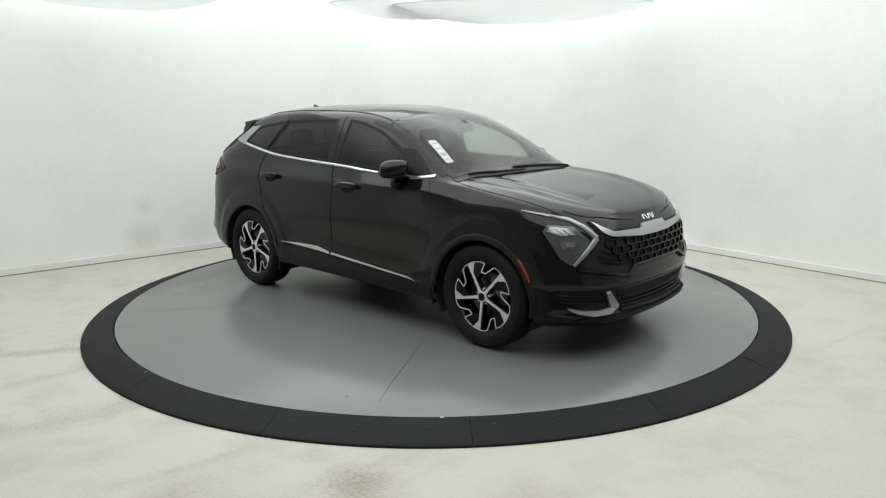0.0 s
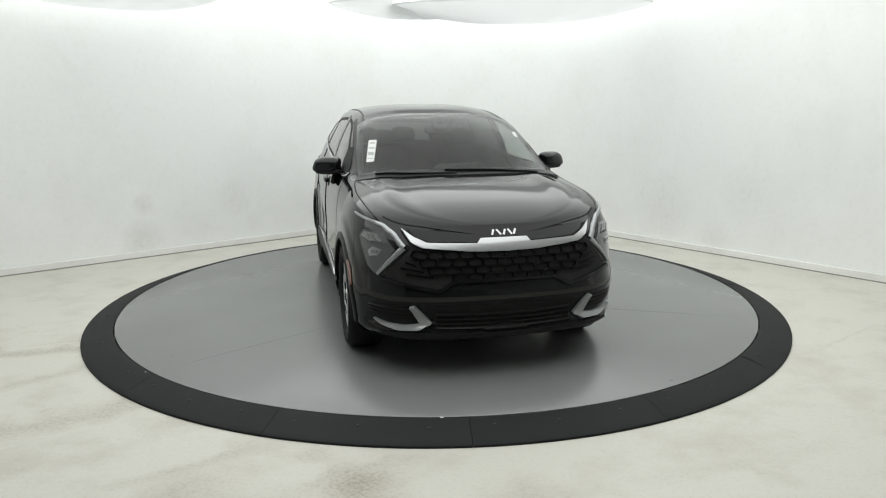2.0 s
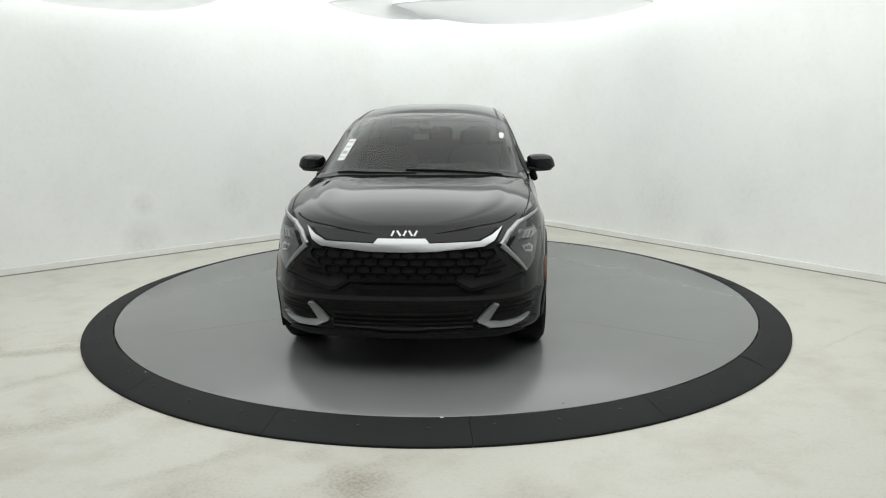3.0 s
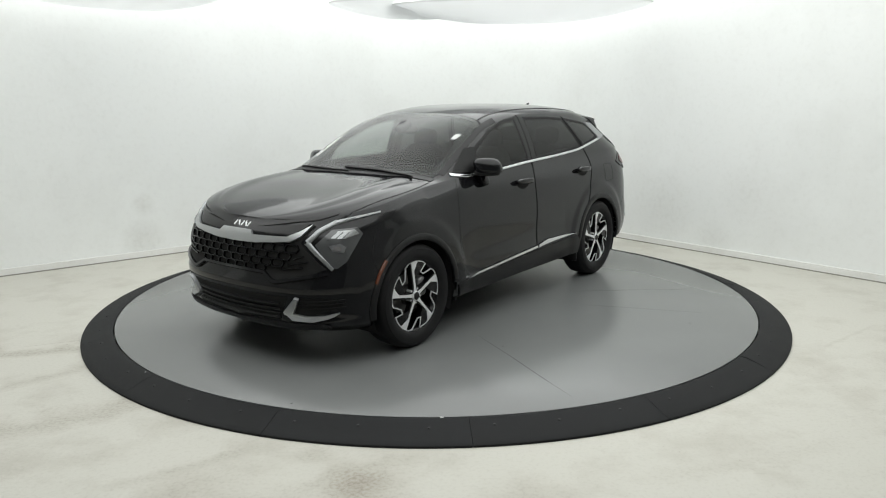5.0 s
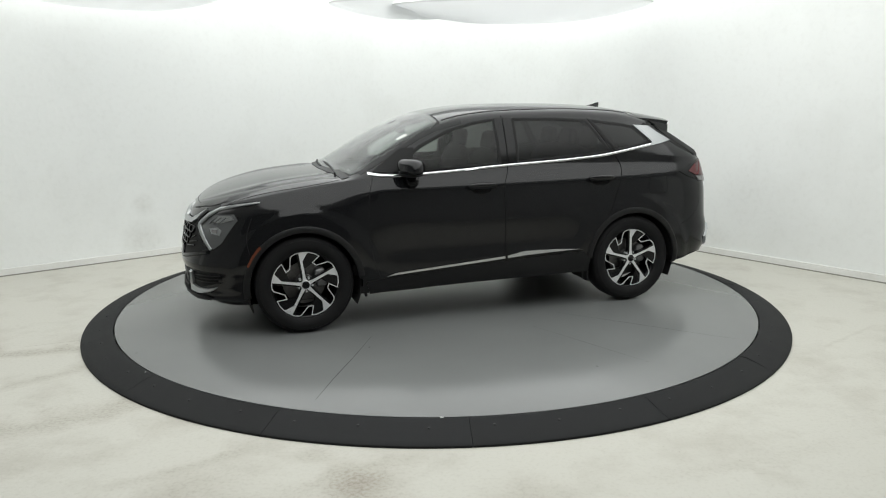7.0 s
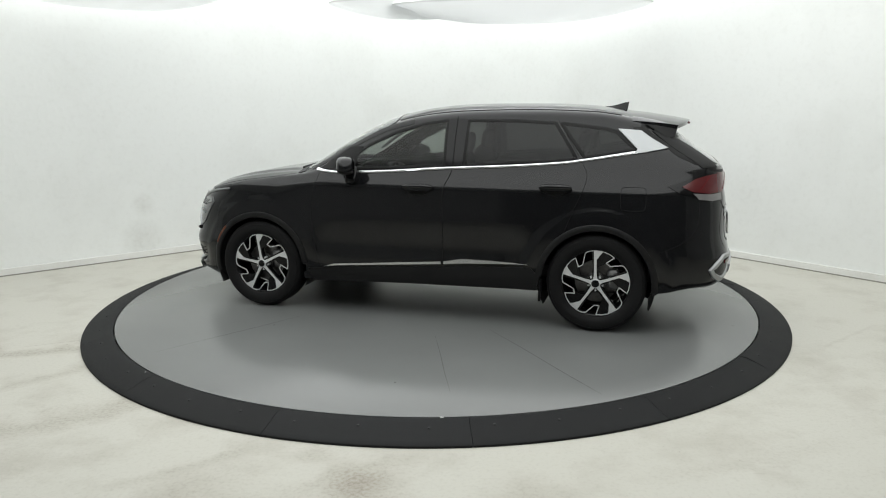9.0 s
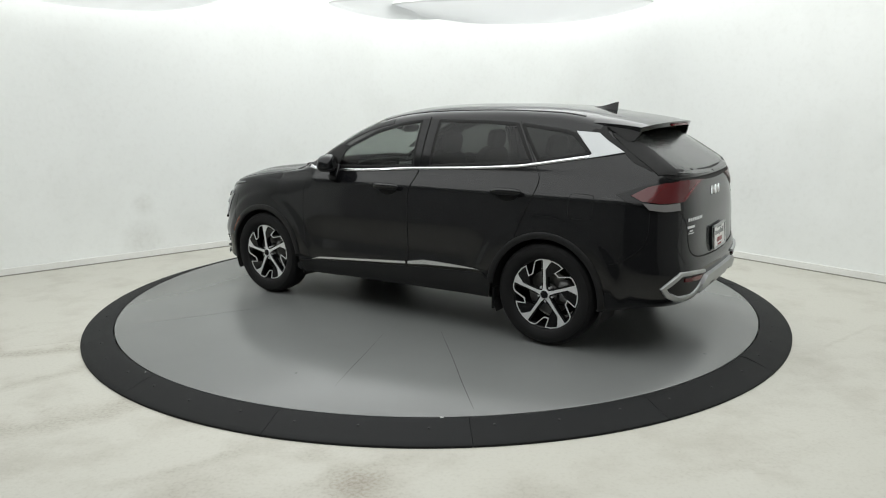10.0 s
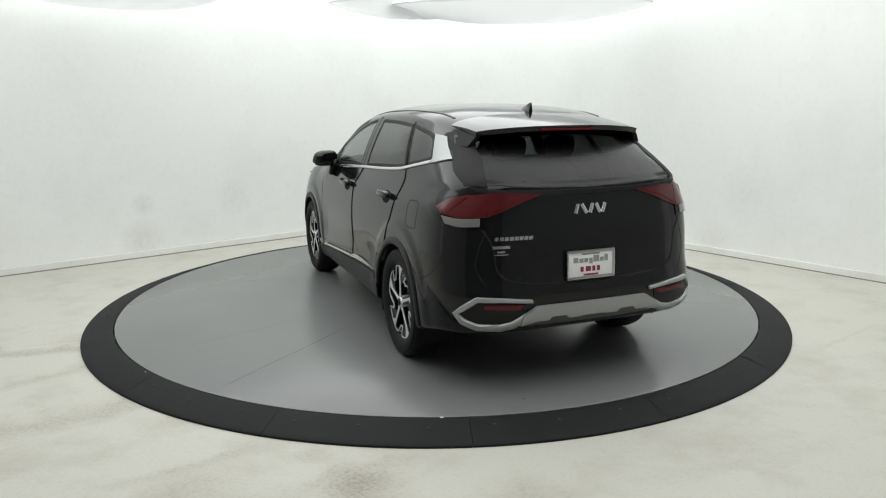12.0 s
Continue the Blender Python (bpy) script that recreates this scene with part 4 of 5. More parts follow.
def slanted_emblem(parent, origin, way, across, up, width, height, mat, label):
    """A maker's mark as plain slanted bars."""
    origin, across, up = Vector(origin), Vector(across), Vector(up)
    strokes = [((0.05, 0.06), (0.13, 0.94)), ((0.24, 0.94), (0.38, 0.06)), ((0.48, 0.06), (0.57, 0.94)), ((0.67, 0.94), (0.79, 0.06)), ((0.86, 0.06), (0.95, 0.94))]
    for a, b in strokes:
        p, q = (origin + across * ((u - 0.5) * width) + up * ((v - 0.5) * height) for u, v in (a, b))
        strip("emblem", [p, q], way, 0.36 * height, 0.008, mat, parent, label, smooth_line=False)


slanted_emblem(PANEL["hood"], (2.14, 0.012, 0.905), (-0.75, 0, -0.66), (0, 1, 0), (-0.66, 0, 0.75), 0.172, 0.042, M_EMBLEM, "bright maker's emblem")
# lower intake
intake = drape("lower_intake", fr(mirrored([(0.50, 0.470), (0.46, 0.41), (0.43, 0.36), (0.43, 0.298)])), WAY_F, 0.003, M_GAP, nose, "black lower intake with slats", 0.04)
for z in (0.325, 0.357, 0.389, 0.421):
    strip("intake_slat", fr([(0.43, z), (0.2, z - 0.006), (0.0, z - 0.008), (-0.2, z - 0.006), (-0.43, z)]), WAY_F, 0.012, 0.018, M_TRIM, intake)
drape("bumper_lip", fr(mirrored([(0.44, 0.302), (0.70, 0.306), (0.74, 0.285), (0.44, 0.268), (0.0, 0.262)]) + [(0.0, 0.296)]), WAY_F, 0.022, M_TRIM, nose, "satin black bumper lip", 0.04, 0.03)

# ---- tail ----
gate, rb = PANEL["tailgate"], PANEL["rear_bumper"]
for s in (LEFT, RIGHT):
    way = (0.8, -0.6 * s, 0)
    lamp = drape("tail_light", [(-1.97, s * 0.855, 1.082), (-2.05, s * 0.80, 1.135), (-2.13, s * 0.745, 1.158), (-2.21, s * 0.655, 1.168), (-2.225, s * 0.655, 1.040), (-2.12, s * 0.79, 1.036), (-2.03, s * 0.845, 1.048)], way, 0.012, M_RED, car, "red tail light with a clear reverse lens", 0.03)
    drape("lamp_surround", [(-1.90, s * 0.885, 1.085), (-2.03, s * 0.81, 1.143), (-2.14, s * 0.74, 1.172), (-2.22, s * 0.655, 1.180), (-2.235, s * 0.655, 0.976), (-2.1, s * 0.80, 0.990), (-1.96, s * 0.88, 1.04)], way, 0.006, M_GLOSSBLACK, lamp, "", 0.03)
    drape("reverse_lens", [(-2.215, s * 0.69, 1.036), (-2.13, s * 0.785, 1.031), (-2.03, s * 0.845, 1.040), (-2.06, s * 0.83, 0.998), (-2.14, s * 0.775, 0.985), (-2.215, s * 0.69, 0.990)], way, 0.012, M_CLEARLENS, lamp, "frosted clear reverse lens", 0.03)
    strip("lamp_rib", [(-2.05, s * 0.82, 1.05), (-2.14, s * 0.735, 1.15)], way, 0.010, 0.015, M_DARKRED, lamp, smooth_line=False)
    inner = drape("tail_light_inner", [(-2.2, s * y, z) for y, z in ((0.645, 1.172), (0.50, 1.172), (0.31, 1.160), (0.45, 1.115), (0.56, 1.07), (0.645, 1.04))], WAY_B, 0.010, M_RED, gate, "red inner tail light on the tailgate", 0.03)
    strip("lamp_rib", [(-2.2, s * 0.63, 1.06), (-2.2, s * 0.5, 1.12), (-2.2, s * 0.38, 1.152)], WAY_B, 0.012, 0.013, M_DARKRED, inner)
    strip("tailgate_gap", [(-2.1, s * y, z) for y, z in ((0.705, 1.27), (0.675, 1.19), (0.650, 1.10), (0.655, 0.98), (0.70, 0.86), (0.715, 0.75), (0.66, 0.64))], WAY_B, 0.0045, 0.001, M_GAP, gate)
    bracket = strip("bumper_bracket", [(-2.2, s * y, z) for y, z in ((0.36, 0.556), (0.55, 0.575), (0.70, 0.582), (0.76, 0.545), (0.825, 0.497), (0.79, 0.452), (0.70, 0.417), (0.56, 0.407), (0.48, 0.42), (0.40, 0.46), (0.33, 0.488))], (0.92, -0.35 * s, 0), (0.020, 0.050), 0.018, M_SILVER, rb,
                    "silver bracket round the rear bumper corner", 0.03, False, False)
    drape("bumper_recess", [(-2.2, s * y, z) for y, z in ((0.40, 0.545), (0.70, 0.565), (0.795, 0.49), (0.72, 0.43), (0.52, 0.42), (0.42, 0.47))], (0.92, -0.35 * s, 0), 0.003, M_TRIM, rb, "", 0.03)
    drape("rear_reflector", [(-2.2, s * y, z) for y, z in ((0.40, 0.541), (0.66, 0.552), (0.66, 0.528), (0.44, 0.512))], (0.92, -0.35 * s, 0), 0.012, M_DARKRED, rb, "dark red bumper reflector", 0.03)
for s in (LEFT, RIGHT):
    # added matte panel hiding bright ceiling reflections on the body-coloured rear pillar
    drape("pillar_dimming_panel", [(x, s * y, z) for x, y, z in ((-1.82, 0.60, 1.485), (-1.76, 0.652, 1.478), (-1.92, 0.712, 1.36), (-2.10, 0.742, 1.218), (-2.20, 0.635, 1.212), (-2.02, 0.60, 1.37))], (0.8, -0.6 * s, -0.3), 0.006, M_SEAL, PANEL["body_side " + NAME[s]], "", 0.03, 0.006)
flap = [(-1.62 + 0.085 * a, 0.995 + 0.08 * b) for a, b in ((1, 0.7), (0.7, 1), (-0.7, 1), (-1, 0.7), (-1, -0.7), (-0.7, -1), (0.7, -1), (1, -0.7))]
strip("fuel_flap_gap", sd(LEFT, flap), (0, -1, 0), 0.003, 0.001, M_GAP, PANEL["body_side left"], closed=True)
strip("light_bar_groove", [(-2.2, y, z) for y, z in ((0.66, 1.188), (0.35, 1.178), (0.0, 1.175), (-0.35, 1.178), (-0.66, 1.188))], WAY_B, 0.012, 0.003, M_GAP, gate)
strip("tailgate_recess_line", [(-2.3, y, z) for y, z in ((0.685, 0.985), (0.625, 0.88), (0.605, 0.75), (0.545, 0.685), (0.40, 0.655), (0.0, 0.640), (-0.40, 0.655), (-0.545, 0.685), (-0.605, 0.75), (-0.625, 0.88), (-0.685, 0.985))], WAY_B, 0.010, 0.002, M_GAP, gate)
diffuser = drape("diffuser", [(-2.3, y, z) for y, z in mirrored([(0.37, 0.525), (0.46, 0.475), (0.47, 0.425), (0.37, 0.445), (0.30, 0.445), (0.28, 0.462), (0.19, 0.462), (0.165, 0.445), (0.06, 0.448)])], WAY_B, 0.030, M_SILVER, rb, "silver diffuser across the rear bumper", 0.03, 0.036)
# lower band of the diffuser, its shadow put into a darker silver
drape("diffuser_shaded_band", [(-2.3, y, z) for y, z in mirrored([(0.34, 0.500), (0.44, 0.455), (0.44, 0.412), (0.20, 0.408)])], WAY_B, 0.012, M_SHADED_SILVER, rb, "lower diffuser band in shaded silver", 0.04, 0.016)
slanted_emblem(gate, (-2.26, 0.0, 1.065), WAY_B, (0, -1, 0), (0, 0, 1), 0.225, 0.062, M_CHROME, "bright maker's emblem")
for k in range(8):
    y = 0.615 - k * 0.0290
    drape("badge_letter", [(-2.3, y - u * 0.0235 - 0.004 * v, 0.910 + v * 0.021) for u, v in ((0, 0), (1, 0), (1, 1), (0, 1))], WAY_B, 0.004, M_CHROME, gate, "bright badge bars", 0.05, 0.007)
for z, y0, y1, hh in ((0.865, 0.625, 0.525, 0.016), (0.842, 0.60, 0.555, 0.010), (0.828, 0.615, 0.535, 0.006)):
    drape("badge_letter", [(-2.3, y0, z), (-2.3, y1, z), (-2.3, y1, z + hh), (-2.3, y0, z + hh)], WAY_B, 0.004, M_CHROME, gate, "small bright badge bars", 0.05, 0.007)

# dealer plate: a framed white card with unread writing as bars
PLATE = pose(-2.312, 0.018, 0.742, 0, 4, 0)
plate_bm = bmesh.new()
box(plate_bm, -0.006, -0.158, -0.080, 0.006, 0.158, 0.080, 0.004, PLATE)
plate = part("number_plate", plate_bm, M_CARD, gate, "white dealer plate with illegible print in a chrome frame")
for y0, z0, y1, z1, mt in ((-0.162, 0.070, 0.162, 0.085, M_DARKCHROME), (-0.162, -0.085, 0.162, -0.070, M_DARKCHROME), (-0.162, -0.085, -0.150, 0.085, M_CHROME), (0.150, -0.085, 0.162, 0.085, M_CHROME)):
    b2 = bmesh.new()
    box(b2, -0.013, y0, z0, 0.002, y1, z1, 0.002, PLATE)
    part("plate_frame", b2, mt, plate)
for y0, z0, y1, z1, mt in ((0.118, 0.012, 0.085, 0.042, M_PRINT), (0.078, 0.012, 0.05, 0.036, M_PRINT), (0.044, 0.012, 0.018, 0.036, M_PRINT), (0.010, 0.002, -0.012, 0.036, M_PRINT), (-0.018, 0.012, -0.058, 0.05, M_PRINT), (-0.064, 0.012, -0.088, 0.036, M_PRINT),
                           (-0.094, 0.012, -0.118, 0.05, M_PRINT), (0.07, -0.042, 0.05, -0.012, M_PRINTRED), (0.035, -0.042, 0.0, -0.012, M_PRINTRED), (-0.01, -0.042, -0.03, -0.012, M_PRINTRED), (-0.042, -0.042, -0.062, -0.012, M_PRINTRED),
                           (0.05, -0.066, -0.05, -0.056, M_PRINTRED), (0.06, 0.056, -0.06, 0.066, M_PRINT)):
    b2 = bmesh.new()
    box(b2, -0.0075, y1, z0, -0.005, y0, z1, 0, PLATE)
    part("print_bar", b2, mt, plate)

# roof spoiler with the high brake lamp
bm = bmesh.new()
lines = []
for k, x in enumerate(np.linspace(-1.58, -2.0, 9)):
    t = k / 8
    row = []
    for y in np.linspace(-1, 1, 25):
        w = 0.600 - 0.03 * t
        yy = y * w
        root = onto((-1.58, yy, 1.6), (0, 0, -1))[0].z
        q = root + 0.003 + 0.02 * abs(y) ** 4 * t - 0.052 * t - 0.016 * t * t
        row.append((x + 0.095 * abs(y) ** 2.6 * t, yy, q))
    lines.append(row)
top = [[bm.verts.new(p) for p in row] for row in lines]
bot = [[bm.verts.new((p[0] + 0.012, p[1], p[2] - 0.030)) for p in row] for row in lines]
for grid_, flip in ((top, False), (bot, True)):
    for p, q in zip(grid_, grid_[1:]):
        for i in range(24):
            bm.faces.new((p[i], p[i + 1], q[i + 1], q[i]))
for i in range(24):
    bm.faces.new((top[-1][i], top[-1][i + 1], bot[-1][i + 1], bot[-1][i]))
    bm.faces.new((top[0][i], bot[0][i], bot[0][i + 1], top[0][i + 1]))
for e in (0, 24):
    for p in range(8):
        bm.faces.new((top[p][e], top[p + 1][e], bot[p + 1][e], bot[p][e]))
spoiler = part("roof_spoiler", bm, M_PAINT, car, "black roof spoiler over the rear window")
bm = bmesh.new()
box(bm, -1.9985, -0.19, 1.506, -1.97, 0.19, 1.521, 0.003)
part("high_brake_light", bm, M_DARKRED, spoiler, "dark red high brake light")
for s in (LEFT, RIGHT):
    bm = bmesh.new()
    pts = [(-1.68, 0.60, 1.515), (-1.84, 0.565, 1.49), (-1.90, 0.562, 1.475), (-1.875, 0.60, 1.42), (-1.83, 0.62, 1.42)]
    a = [bm.verts.new((x, s * (y + 0.012), z)) for x, y, z in pts]
    b = [bm.verts.new((x, s * (y - 0.02), z)) for x, y, z in pts]
    bm.faces.new(a)
    bm.faces.new(b[::-1])
    for i in range(5):
        bm.faces.new((a[i], a[(i + 1) % 5], b[(i + 1) % 5], b[i]))
    part("spoiler_fin", bm, M_SEAL, spoiler)
# shark fin
bm = bmesh.new()
secs = []
for k in range(9):
    t = k / 8
    x = -1.345 - 0.175 * t
    h = 0.062 * (t ** 1.5) if t < 0.95 else 0.06
    base = float(centre_z(x)) - 0.006
    w = 0.026 * (0.35 + 0.65 * math.sin(math.pi * min(t * 0.75 + 0.15, 1)))
    secs.append([bm.verts.new((x - (0.012 * v if t > 0.9 else 0), w * u * (1 - 0.85 * v), base + (h + 0.008) * v)) for u, v in ((-1.2, 0), (-1, 0.3), (-0.7, 0.8), (0, 1), (0.7, 0.8), (1, 0.3), (1.2, 0))])
for p, q in zip(secs, secs[1:]):
    for i in range(6):
        bm.faces.new((p[i], p[i + 1], q[i + 1], q[i]))
bm.faces.new(secs[-1])
bm.faces.new(secs[0][::-1])
part("antenna_fin", bm, M_GLOSSBLACK, PANEL["roof"], "black shark fin antenna")


# ---- mirrors ----
for s in (LEFT, RIGHT):
    fd = PANEL["front_door " + NAME[s]]
    bm = bmesh.new()
    blob(bm, (0, 0, 0), (0.068, 0.108, 0.068), 0.66, pose(0.572, s * 0.932, 1.203, 0, 0, 28 * s))
    for v in bm.verts:
        if v.co.z < 1.19:
            v.co.z = 1.19 + (v.co.z - 1.19) * 0.75
        v.co.y -= s * 0.018 * (v.co.z - 1.215) / 0.06
    mir = part("wing_mirror", bm, M_PAINT, fd, "black wing mirror")
    bm = bmesh.new()
    blob(bm, (0, 0, 0), (0.062, 0.100, 0.022), 0.7, pose(0.572, s * 0.928, 1.156, 0, 0, 28 * s))
    part("lower_cap", bm, M_TRIM, mir)
    bm = bmesh.new()
    blob(bm, (0, 0, 0), (0.004, 0.086, 0.045), 0.5, pose(0.512, s * 0.900, 1.206, 0, 0, 28 * s))
    # gloss black puts the mirror's dark reflection into its colour
    part("mirror_glass", bm, M_GLOSSBLACK, mir)
    bm = bmesh.new()
    blob(bm, (0, 0, 0), (0.05, 0.028, 0.075), 0.6, pose(0.545, s * 0.868, 1.125, 24 * s, 0, 0))
    part("mirror_foot", bm, M_GLOSSBLACK, mir)


# ---- wheels ----
R = 0.246


def disc_point(deg, r, y):
    return (-r * math.cos(radians(deg)), y, r * math.sin(radians(deg)))


def plate_mesh(bm, pts, y0, y1):
    a = [bm.verts.new((x, y1, z)) for x, _, z in pts]
    b = [bm.verts.new((x, y0, z)) for x, _, z in pts]
    f = bm.faces.new(a)
    n = len(pts)
    for i in range(n):
        bm.faces.new((a[i], a[(i + 1) % n], b[(i + 1) % n], b[i]))


def ribbon(bm, line, width, y0, y1):
    for p, q in zip(line, line[1:]):
        p, q = Vector(p), Vector(q)
        d = (q - p).normalized()
        n = Vector((-d.z, 0, d.x)) * width / 2
        e = d * width * 0.35
        plate_mesh(bm, [p - n - e, q - n + e, q + n + e, p + n - e], y0, y1)


def build_wheel():
    bm = bmesh.new()
    lathe(bm, [(0.220, -0.10), (0.250, -0.105), (0.250, -0.09), (0.228, -0.07), (0.222, 0.05), (0.240, 0.086), (0.248, 0.092), (0.255, 0.093), (0.255, 0.085), (0.232, 0.04), (0.228, -0.06)], Matrix(), 56, True)
    wheel = part("wheel", bm, M_RIMBLACK, car, "black alloy wheel with machined silver spokes")
    bm = bmesh.new()
    lathe(bm, [(0.250, -0.100), (0.275, -0.113), (0.31, -0.118), (0.345, -0.108), (0.360, -0.088), (0.366, -0.05), (0.366, 0.05), (0.360, 0.088), (0.350, 0.102), (0.338, 0.108), (0.334, 0.115), (0.31, 0.118), (0.283, 0.116), (0.276, 0.112), (0.264, 0.108), (0.255, 0.100), (0.250, 0.090)], Matrix(), 72)
    part("tyre", bm, M_TYRE, wheel, "black tyre", angle=30)
    bm = bmesh.new()
    back = bmesh.new()
    face = bmesh.new()
    for k in range(5):
        f = 90 + 72 * k
        plate_mesh(back, [disc_point(f + a, r * R, 0) for a, r in ((32, 0.18), (8, 0.55), (6, 1.0), (-8, 1.01), (-24, 1.01), (-36, 0.97), (-28, 0.68), (-24, 0.64), (-9, 0.50), (-32, 0.18))], 0.050, 0.0885)
        ax = Vector(disc_point(f, 1, 0))
        lf = Vector(disc_point(f + 90, 1, 0))
        spoke = [(0.12, 0.062), (0.3, 0.040), (0.6, 0.035), (1.0, 0.038), (1.0, -0.08), (0.965, -0.25), (0.90, -0.175), (0.72, -0.038), (0.3, -0.040), (0.12, -0.062)]
        plate_mesh(face, [ax * u * R + lf * v * R for u, v in spoke], 0.084, 0.0925)
        ribbon(face, [disc_point(f + a, r * R, 0) for a, r in ((2, 1.0), (-8, 1.0), (-16, 0.995), (-26, 0.985), (-35, 0.96), (-27, 0.70), (-39, 0.675), (-54, 0.95), (-58, 0.985), (-64, 1.0), (-70, 1.0))], 0.0065, 0.084, 0.0922)
    part("spoke_backing", back, M_RIMBLACK, wheel, smooth=False)
    part("machined_face", face, M_ALLOY, wheel, "machined silver spoke faces", smooth=False)
    bm = bmesh.new()
    lathe(bm, [(0.0005, 0.103), (0.024, 0.102), (0.029, 0.098)], Matrix(), 28)
    cap = part("hub_cap", bm, M_RIMBLACK, wheel, "black hub cap")
    bm = bmesh.new()
    lathe(bm, [(0.0285, 0.099), (0.034, 0.097), (0.037, 0.088)], Matrix(), 28)
    part("cap_ring", bm, M_ALLOY, cap)
    for k in range(5):
        bm = bmesh.new()
        x, _, z = disc_point(54 + 72 * k, 0.053, 0)
        lathe(bm, [(0.0005, 0.086), (0.007, 0.086), (0.009, 0.08), (0.009, 0.045)], pose(x, 0, z), 8)
        part("lug_nut", bm, M_ALLOY, wheel)
    bm = bmesh.new()
    lathe(bm, [(0.07, 0.032), (0.075, 0.012), (0.158, 0.012), (0.158, -0.012), (0.07, -0.012)], Matrix(), 40)
    lathe(bm, [(0.0005, 0.04), (0.06, 0.038), (0.07, 0.032)], Matrix(), 30)
    part("brake_disc", bm, M_BRAKE, wheel, "grey brake disc")
    bm = bmesh.new()
    blob(bm, (0, 0, 0), (0.045, 0.045, 0.075), 0.5, pose(-0.125, 0.01, 0.02))
    part("brake_caliper", bm, M_CALIPER, wheel, "cast brake caliper")
    bm = bmesh.new()
    lathe(bm, [(0.0005, -0.09), (0.20, -0.09)], Matrix(), 30)
    part("wheel_backing", bm, M_GAP, wheel)
    return wheel


first = build_wheel()
WHEELS = [(AXLE, 1, 8), (-AXLE, 1, 2), (AXLE, -1, 30), (-AXLE, -1, 36)]
for k, (x, s, spin) in enumerate(WHEELS):
    m = pose(x, s * 0.797, TYRE_R, 0, spin, 0 if s > 0 else 180)
    if s < 0:
        m = pose(x, s * 0.797, TYRE_R) @ pose(0, 0, 0, 0, 0, 180) @ pose(0, 0, 0, 0, spin, 0)
    if k == 0:
        first.matrix_basis = m
    else:
        copy_thing(first, m)

# ---- underside ----
bm = bmesh.new()
box(bm, -1.88, -0.60, 0.25, 2.0, 0.60, 0.36, 0.04)
box(bm, -0.85, -0.80, 0.255, 0.85, 0.80, 0.34, 0.03)
part("underbody", bm, M_GAP, car)
for x in (AXLE, -AXLE):
    bm = bmesh.new()
    lathe(bm, [(0.03, -0.70), (0.03, 0.70)], pose(x, 0, 0.33), 12)
    part("axle", bm, M_GAP, car)

# ---- cabin ----
cabin = bmesh.new()
box(cabin, -2.05, -0.74, 0.36, 1.0, 0.74, 0.46, 0.02)
part("cabin_floor", cabin, M_DASH, car)


def seat(x, y, w, label, rests):
    bm = bmesh.new()
    blob(bm, (0, 0, 0), (0.27, w, 0.09), 0.55, pose(x + 0.10, y, 0.66))
    cushion = part("seat", bm, M_CLOTH, car, label)
    bm = bmesh.new()
    blob(bm, (0, 0, 0), (0.075, w * 0.98, 0.33), 0.55, pose(x - 0.20, y, 0.98, 0, -14, 0))
    part("backrest", bm, M_CLOTH, cushion)
    for dy in rests:
        bm = bmesh.new()
        blob(bm, (0, 0, 0), (0.045, 0.125, 0.085), 0.6, pose(x - 0.30, y + dy, 1.36, 0, -10, 0))
        part("headrest", bm, M_CLOTH, cushion)
        bm = bmesh.new()
        for e in (-0.05, 0.05):
            lathe(bm, [(0.006, -0.12), (0.006, 0.05)], pose(x - 0.29, y + dy + e, 1.28, 90), 8)
        part("headrest_post", bm, M_BRAKE, cushion)


for y in (0.37, -0.37):
    seat(0.02, y, 0.25, "dark cloth front seat", (0.0,))
seat(-0.92, 0.0, 0.64, "dark cloth rear bench", (-0.40, 0.0, 0.40))
bm = bmesh.new()
blob(bm, (0, 0, 0), (0.22, 0.72, 0.12), 0.5, pose(0.78, 0, 1.00, 0, 6, 0))
dash = part("dashboard", bm, M_DASH, car, "dark moulded dashboard")
bm = bmesh.new()
blob(bm, (0, 0, 0), (0.012, 0.30, 0.06), 0.4, pose(0.60, 0.22, 1.14, 0, -18, 0))
part("display", bm, M_GLOSSBLACK, dash)
bm = bmesh.new()
ringm = pose(0.43, 0.37, 1.02, 0, -24, 0) @ pose(0, 0, 0, 0, 0, 90)
lathe(bm, [(0.172 + 0.015 * math.cos(a), 0.015 * math.sin(a)) for a in np.linspace(0, 2 * math.pi, 9)[:-1]], ringm, 32, True)
box(bm, -0.16, -0.012, -0.02, 0.16, 0.012, 0.02, 0, ringm)
blob(bm, (0, 0, 0), (0.06, 0.03, 0.055), 0.6, ringm)
part("steering_wheel", bm, M_DASH, dash, "dark steering wheel")
bm = bmesh.new()
blob(bm, (0, 0, 0), (0.02, 0.115, 0.035), 0.6, pose(0.40, 0.0, 1.46, 0, -15, 0))
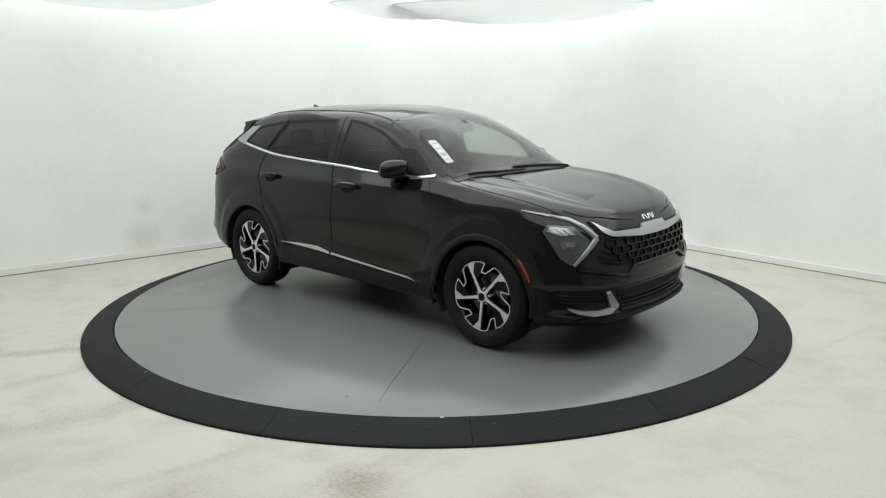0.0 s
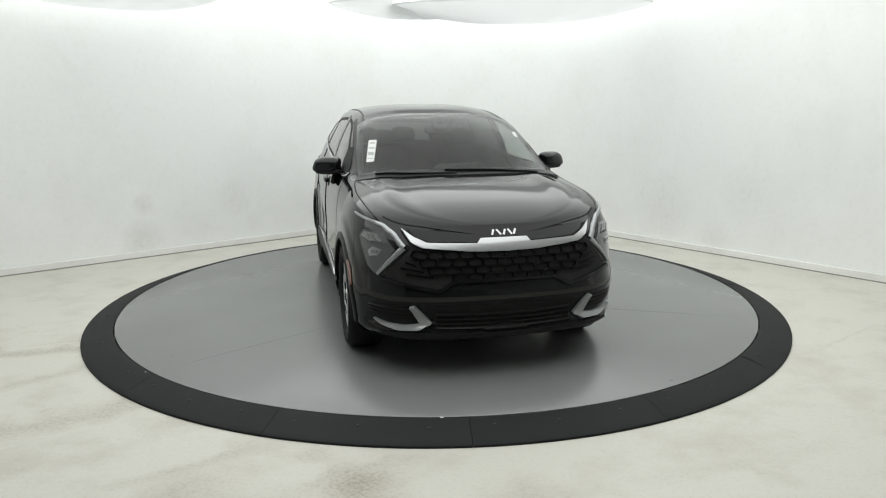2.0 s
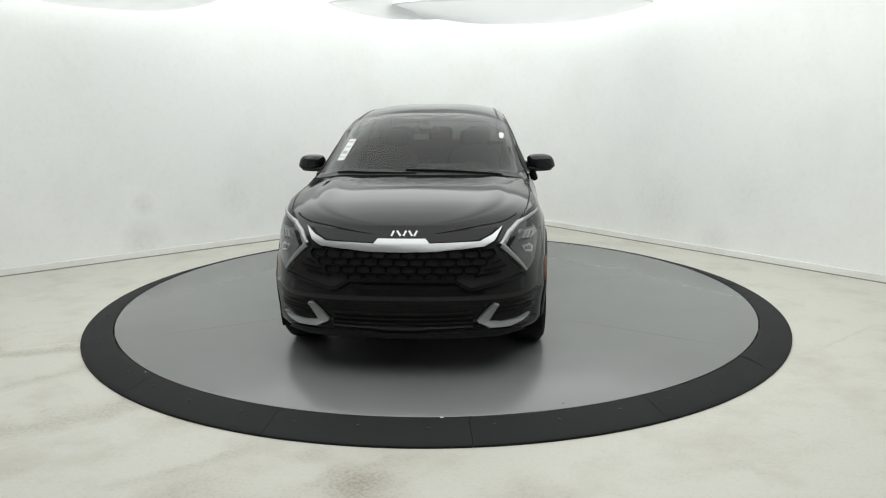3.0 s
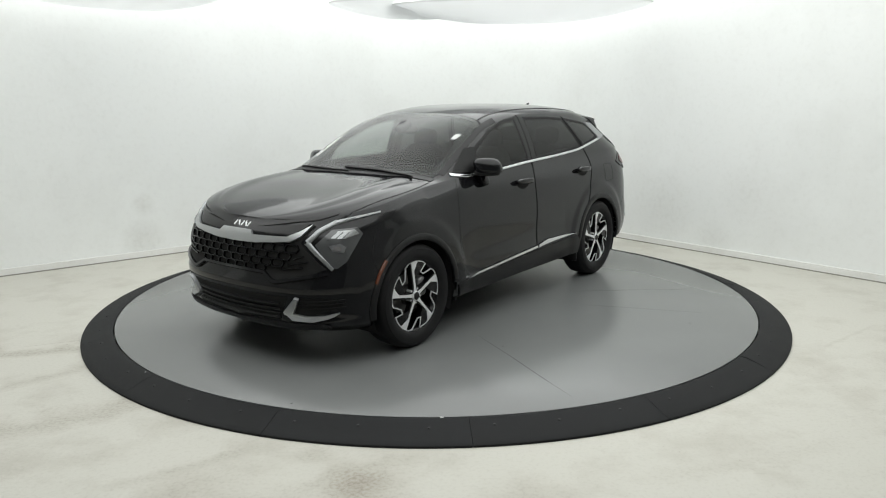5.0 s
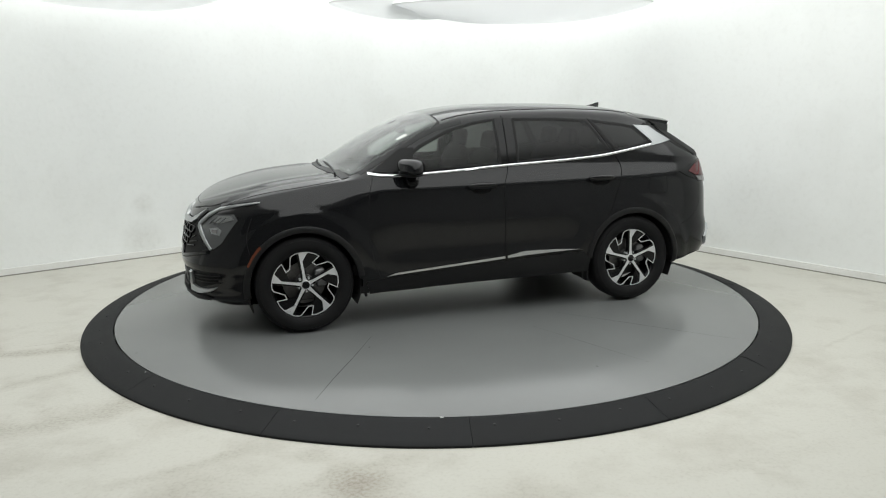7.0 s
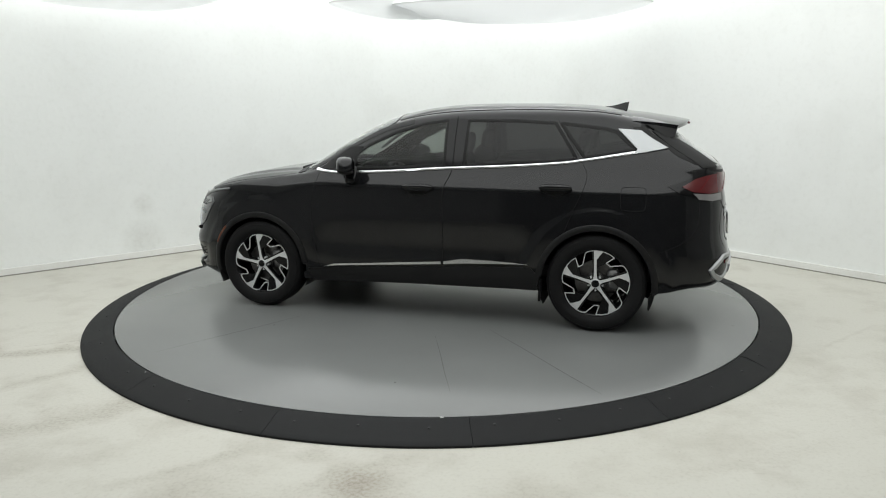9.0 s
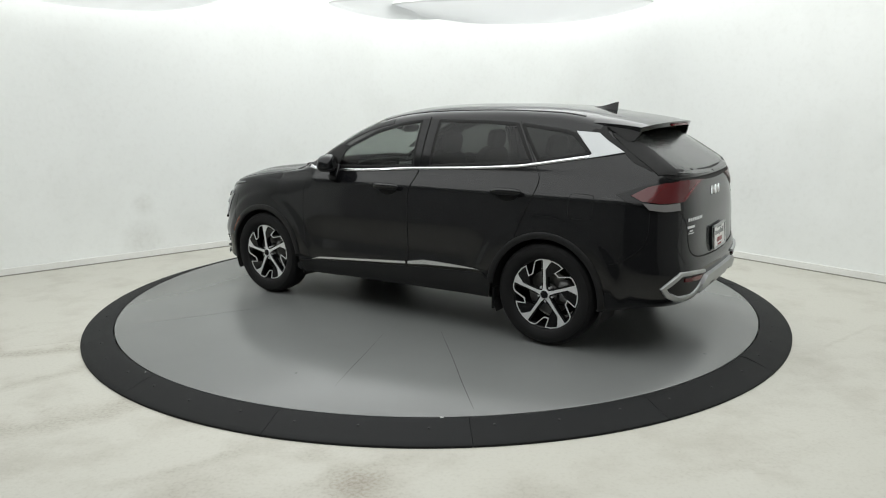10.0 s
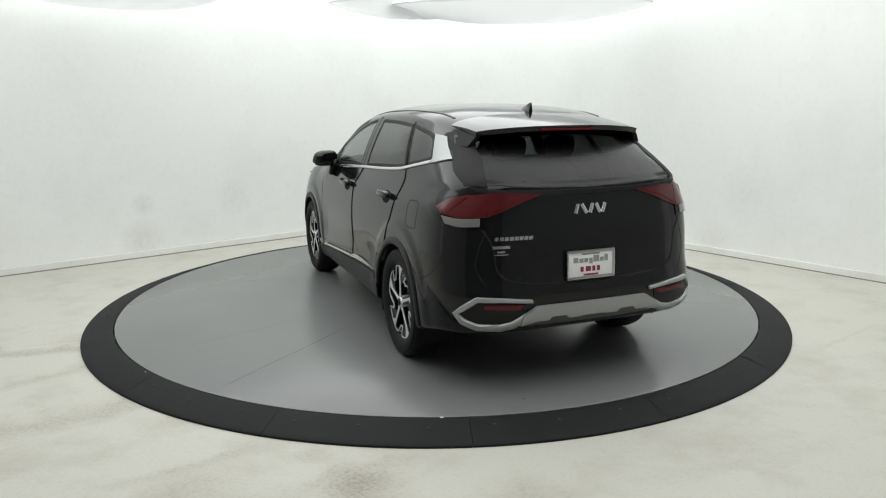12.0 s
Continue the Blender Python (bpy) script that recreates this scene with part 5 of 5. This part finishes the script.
blob(bm, (0, 0, 0), (0.07, 0.06, 0.03), 0.6, pose(0.47, 0.0, 1.49, 0, 25, 0))
part("rear_view_mirror", bm, M_DASH, car, "dark rear-view mirror and sensor housing")

# wipers, cowl and stickers on the windshield
drape("cowl", [(x, y, 1.2) for x, y in ((1.0, 0.76), (1.065, 0.4), (1.08, 0.0), (1.065, -0.4), (1.0, -0.76), (1.06, -0.77), (1.115, -0.4), (1.13, 0.0), (1.115, 0.4), (1.06, 0.77))], WAY_D, 0.004, M_TRIM, car, "black cowl panel", 0.05)
for pts in (((1.085, 0.62), (1.06, 0.35), (1.045, -0.10)), ((1.095, -0.02), (1.07, -0.35), (1.03, -0.62))):
    w = strip("wiper", [(x, y, 1.2) for x, y in pts], WAY_D, 0.013, 0.018, M_TRIM, car, "black wiper blade")

sticker = drape("window_sticker", fr([(-0.605, 1.39), (-0.545, 1.395), (-0.605, 1.245), (-0.66, 1.24)], 0.5), WAY_F, 0.005, M_WHITE, windshield, "white paper window sticker with unread print", 0.05, 0.003)
for k, (a, b) in enumerate(((0.10, 0.16), (0.34, 0.40), (0.56, 0.70), (0.84, 0.88))):
    p = [(-0.605 + (-0.055) * t + u * 0.055, 1.39 - 0.148 * t) for u, t in ((0.15, a), (0.85, a), (0.85, b), (0.15, b))]
    drape("print_bar", fr(p, 0.5), WAY_F, 0.0065, M_PRINT, sticker, "", 0.05, 0.001)
drape("window_sticker", fr([(0.595, 1.435), (0.635, 1.43), (0.63, 1.395), (0.60, 1.398)], 0.5), WAY_F, 0.005, M_WHITE, windshield, "small white window sticker", 0.05, 0.003)
TURN = [(0.0, -42.67), (1.0, -59.95), (2.0, -77.25), (3.0, -94.5), (5.0, -128.65), (6.0, -145.6), (7.0, -162.4), (9.0, -196.95), (10.0, -214.2), (11.0, -231.4), (12.0, -248.8)]


def motions():
    walk(disc, [(t, pose(0, 0, TABLE, 0, 0, a)) for t, a in TURN])
    walk(car, [(t, pose(0, 0, TABLE, 0, 0, a) @ pose(-0.0924, -0.0514, 0)) for t, a in TURN])


motions()
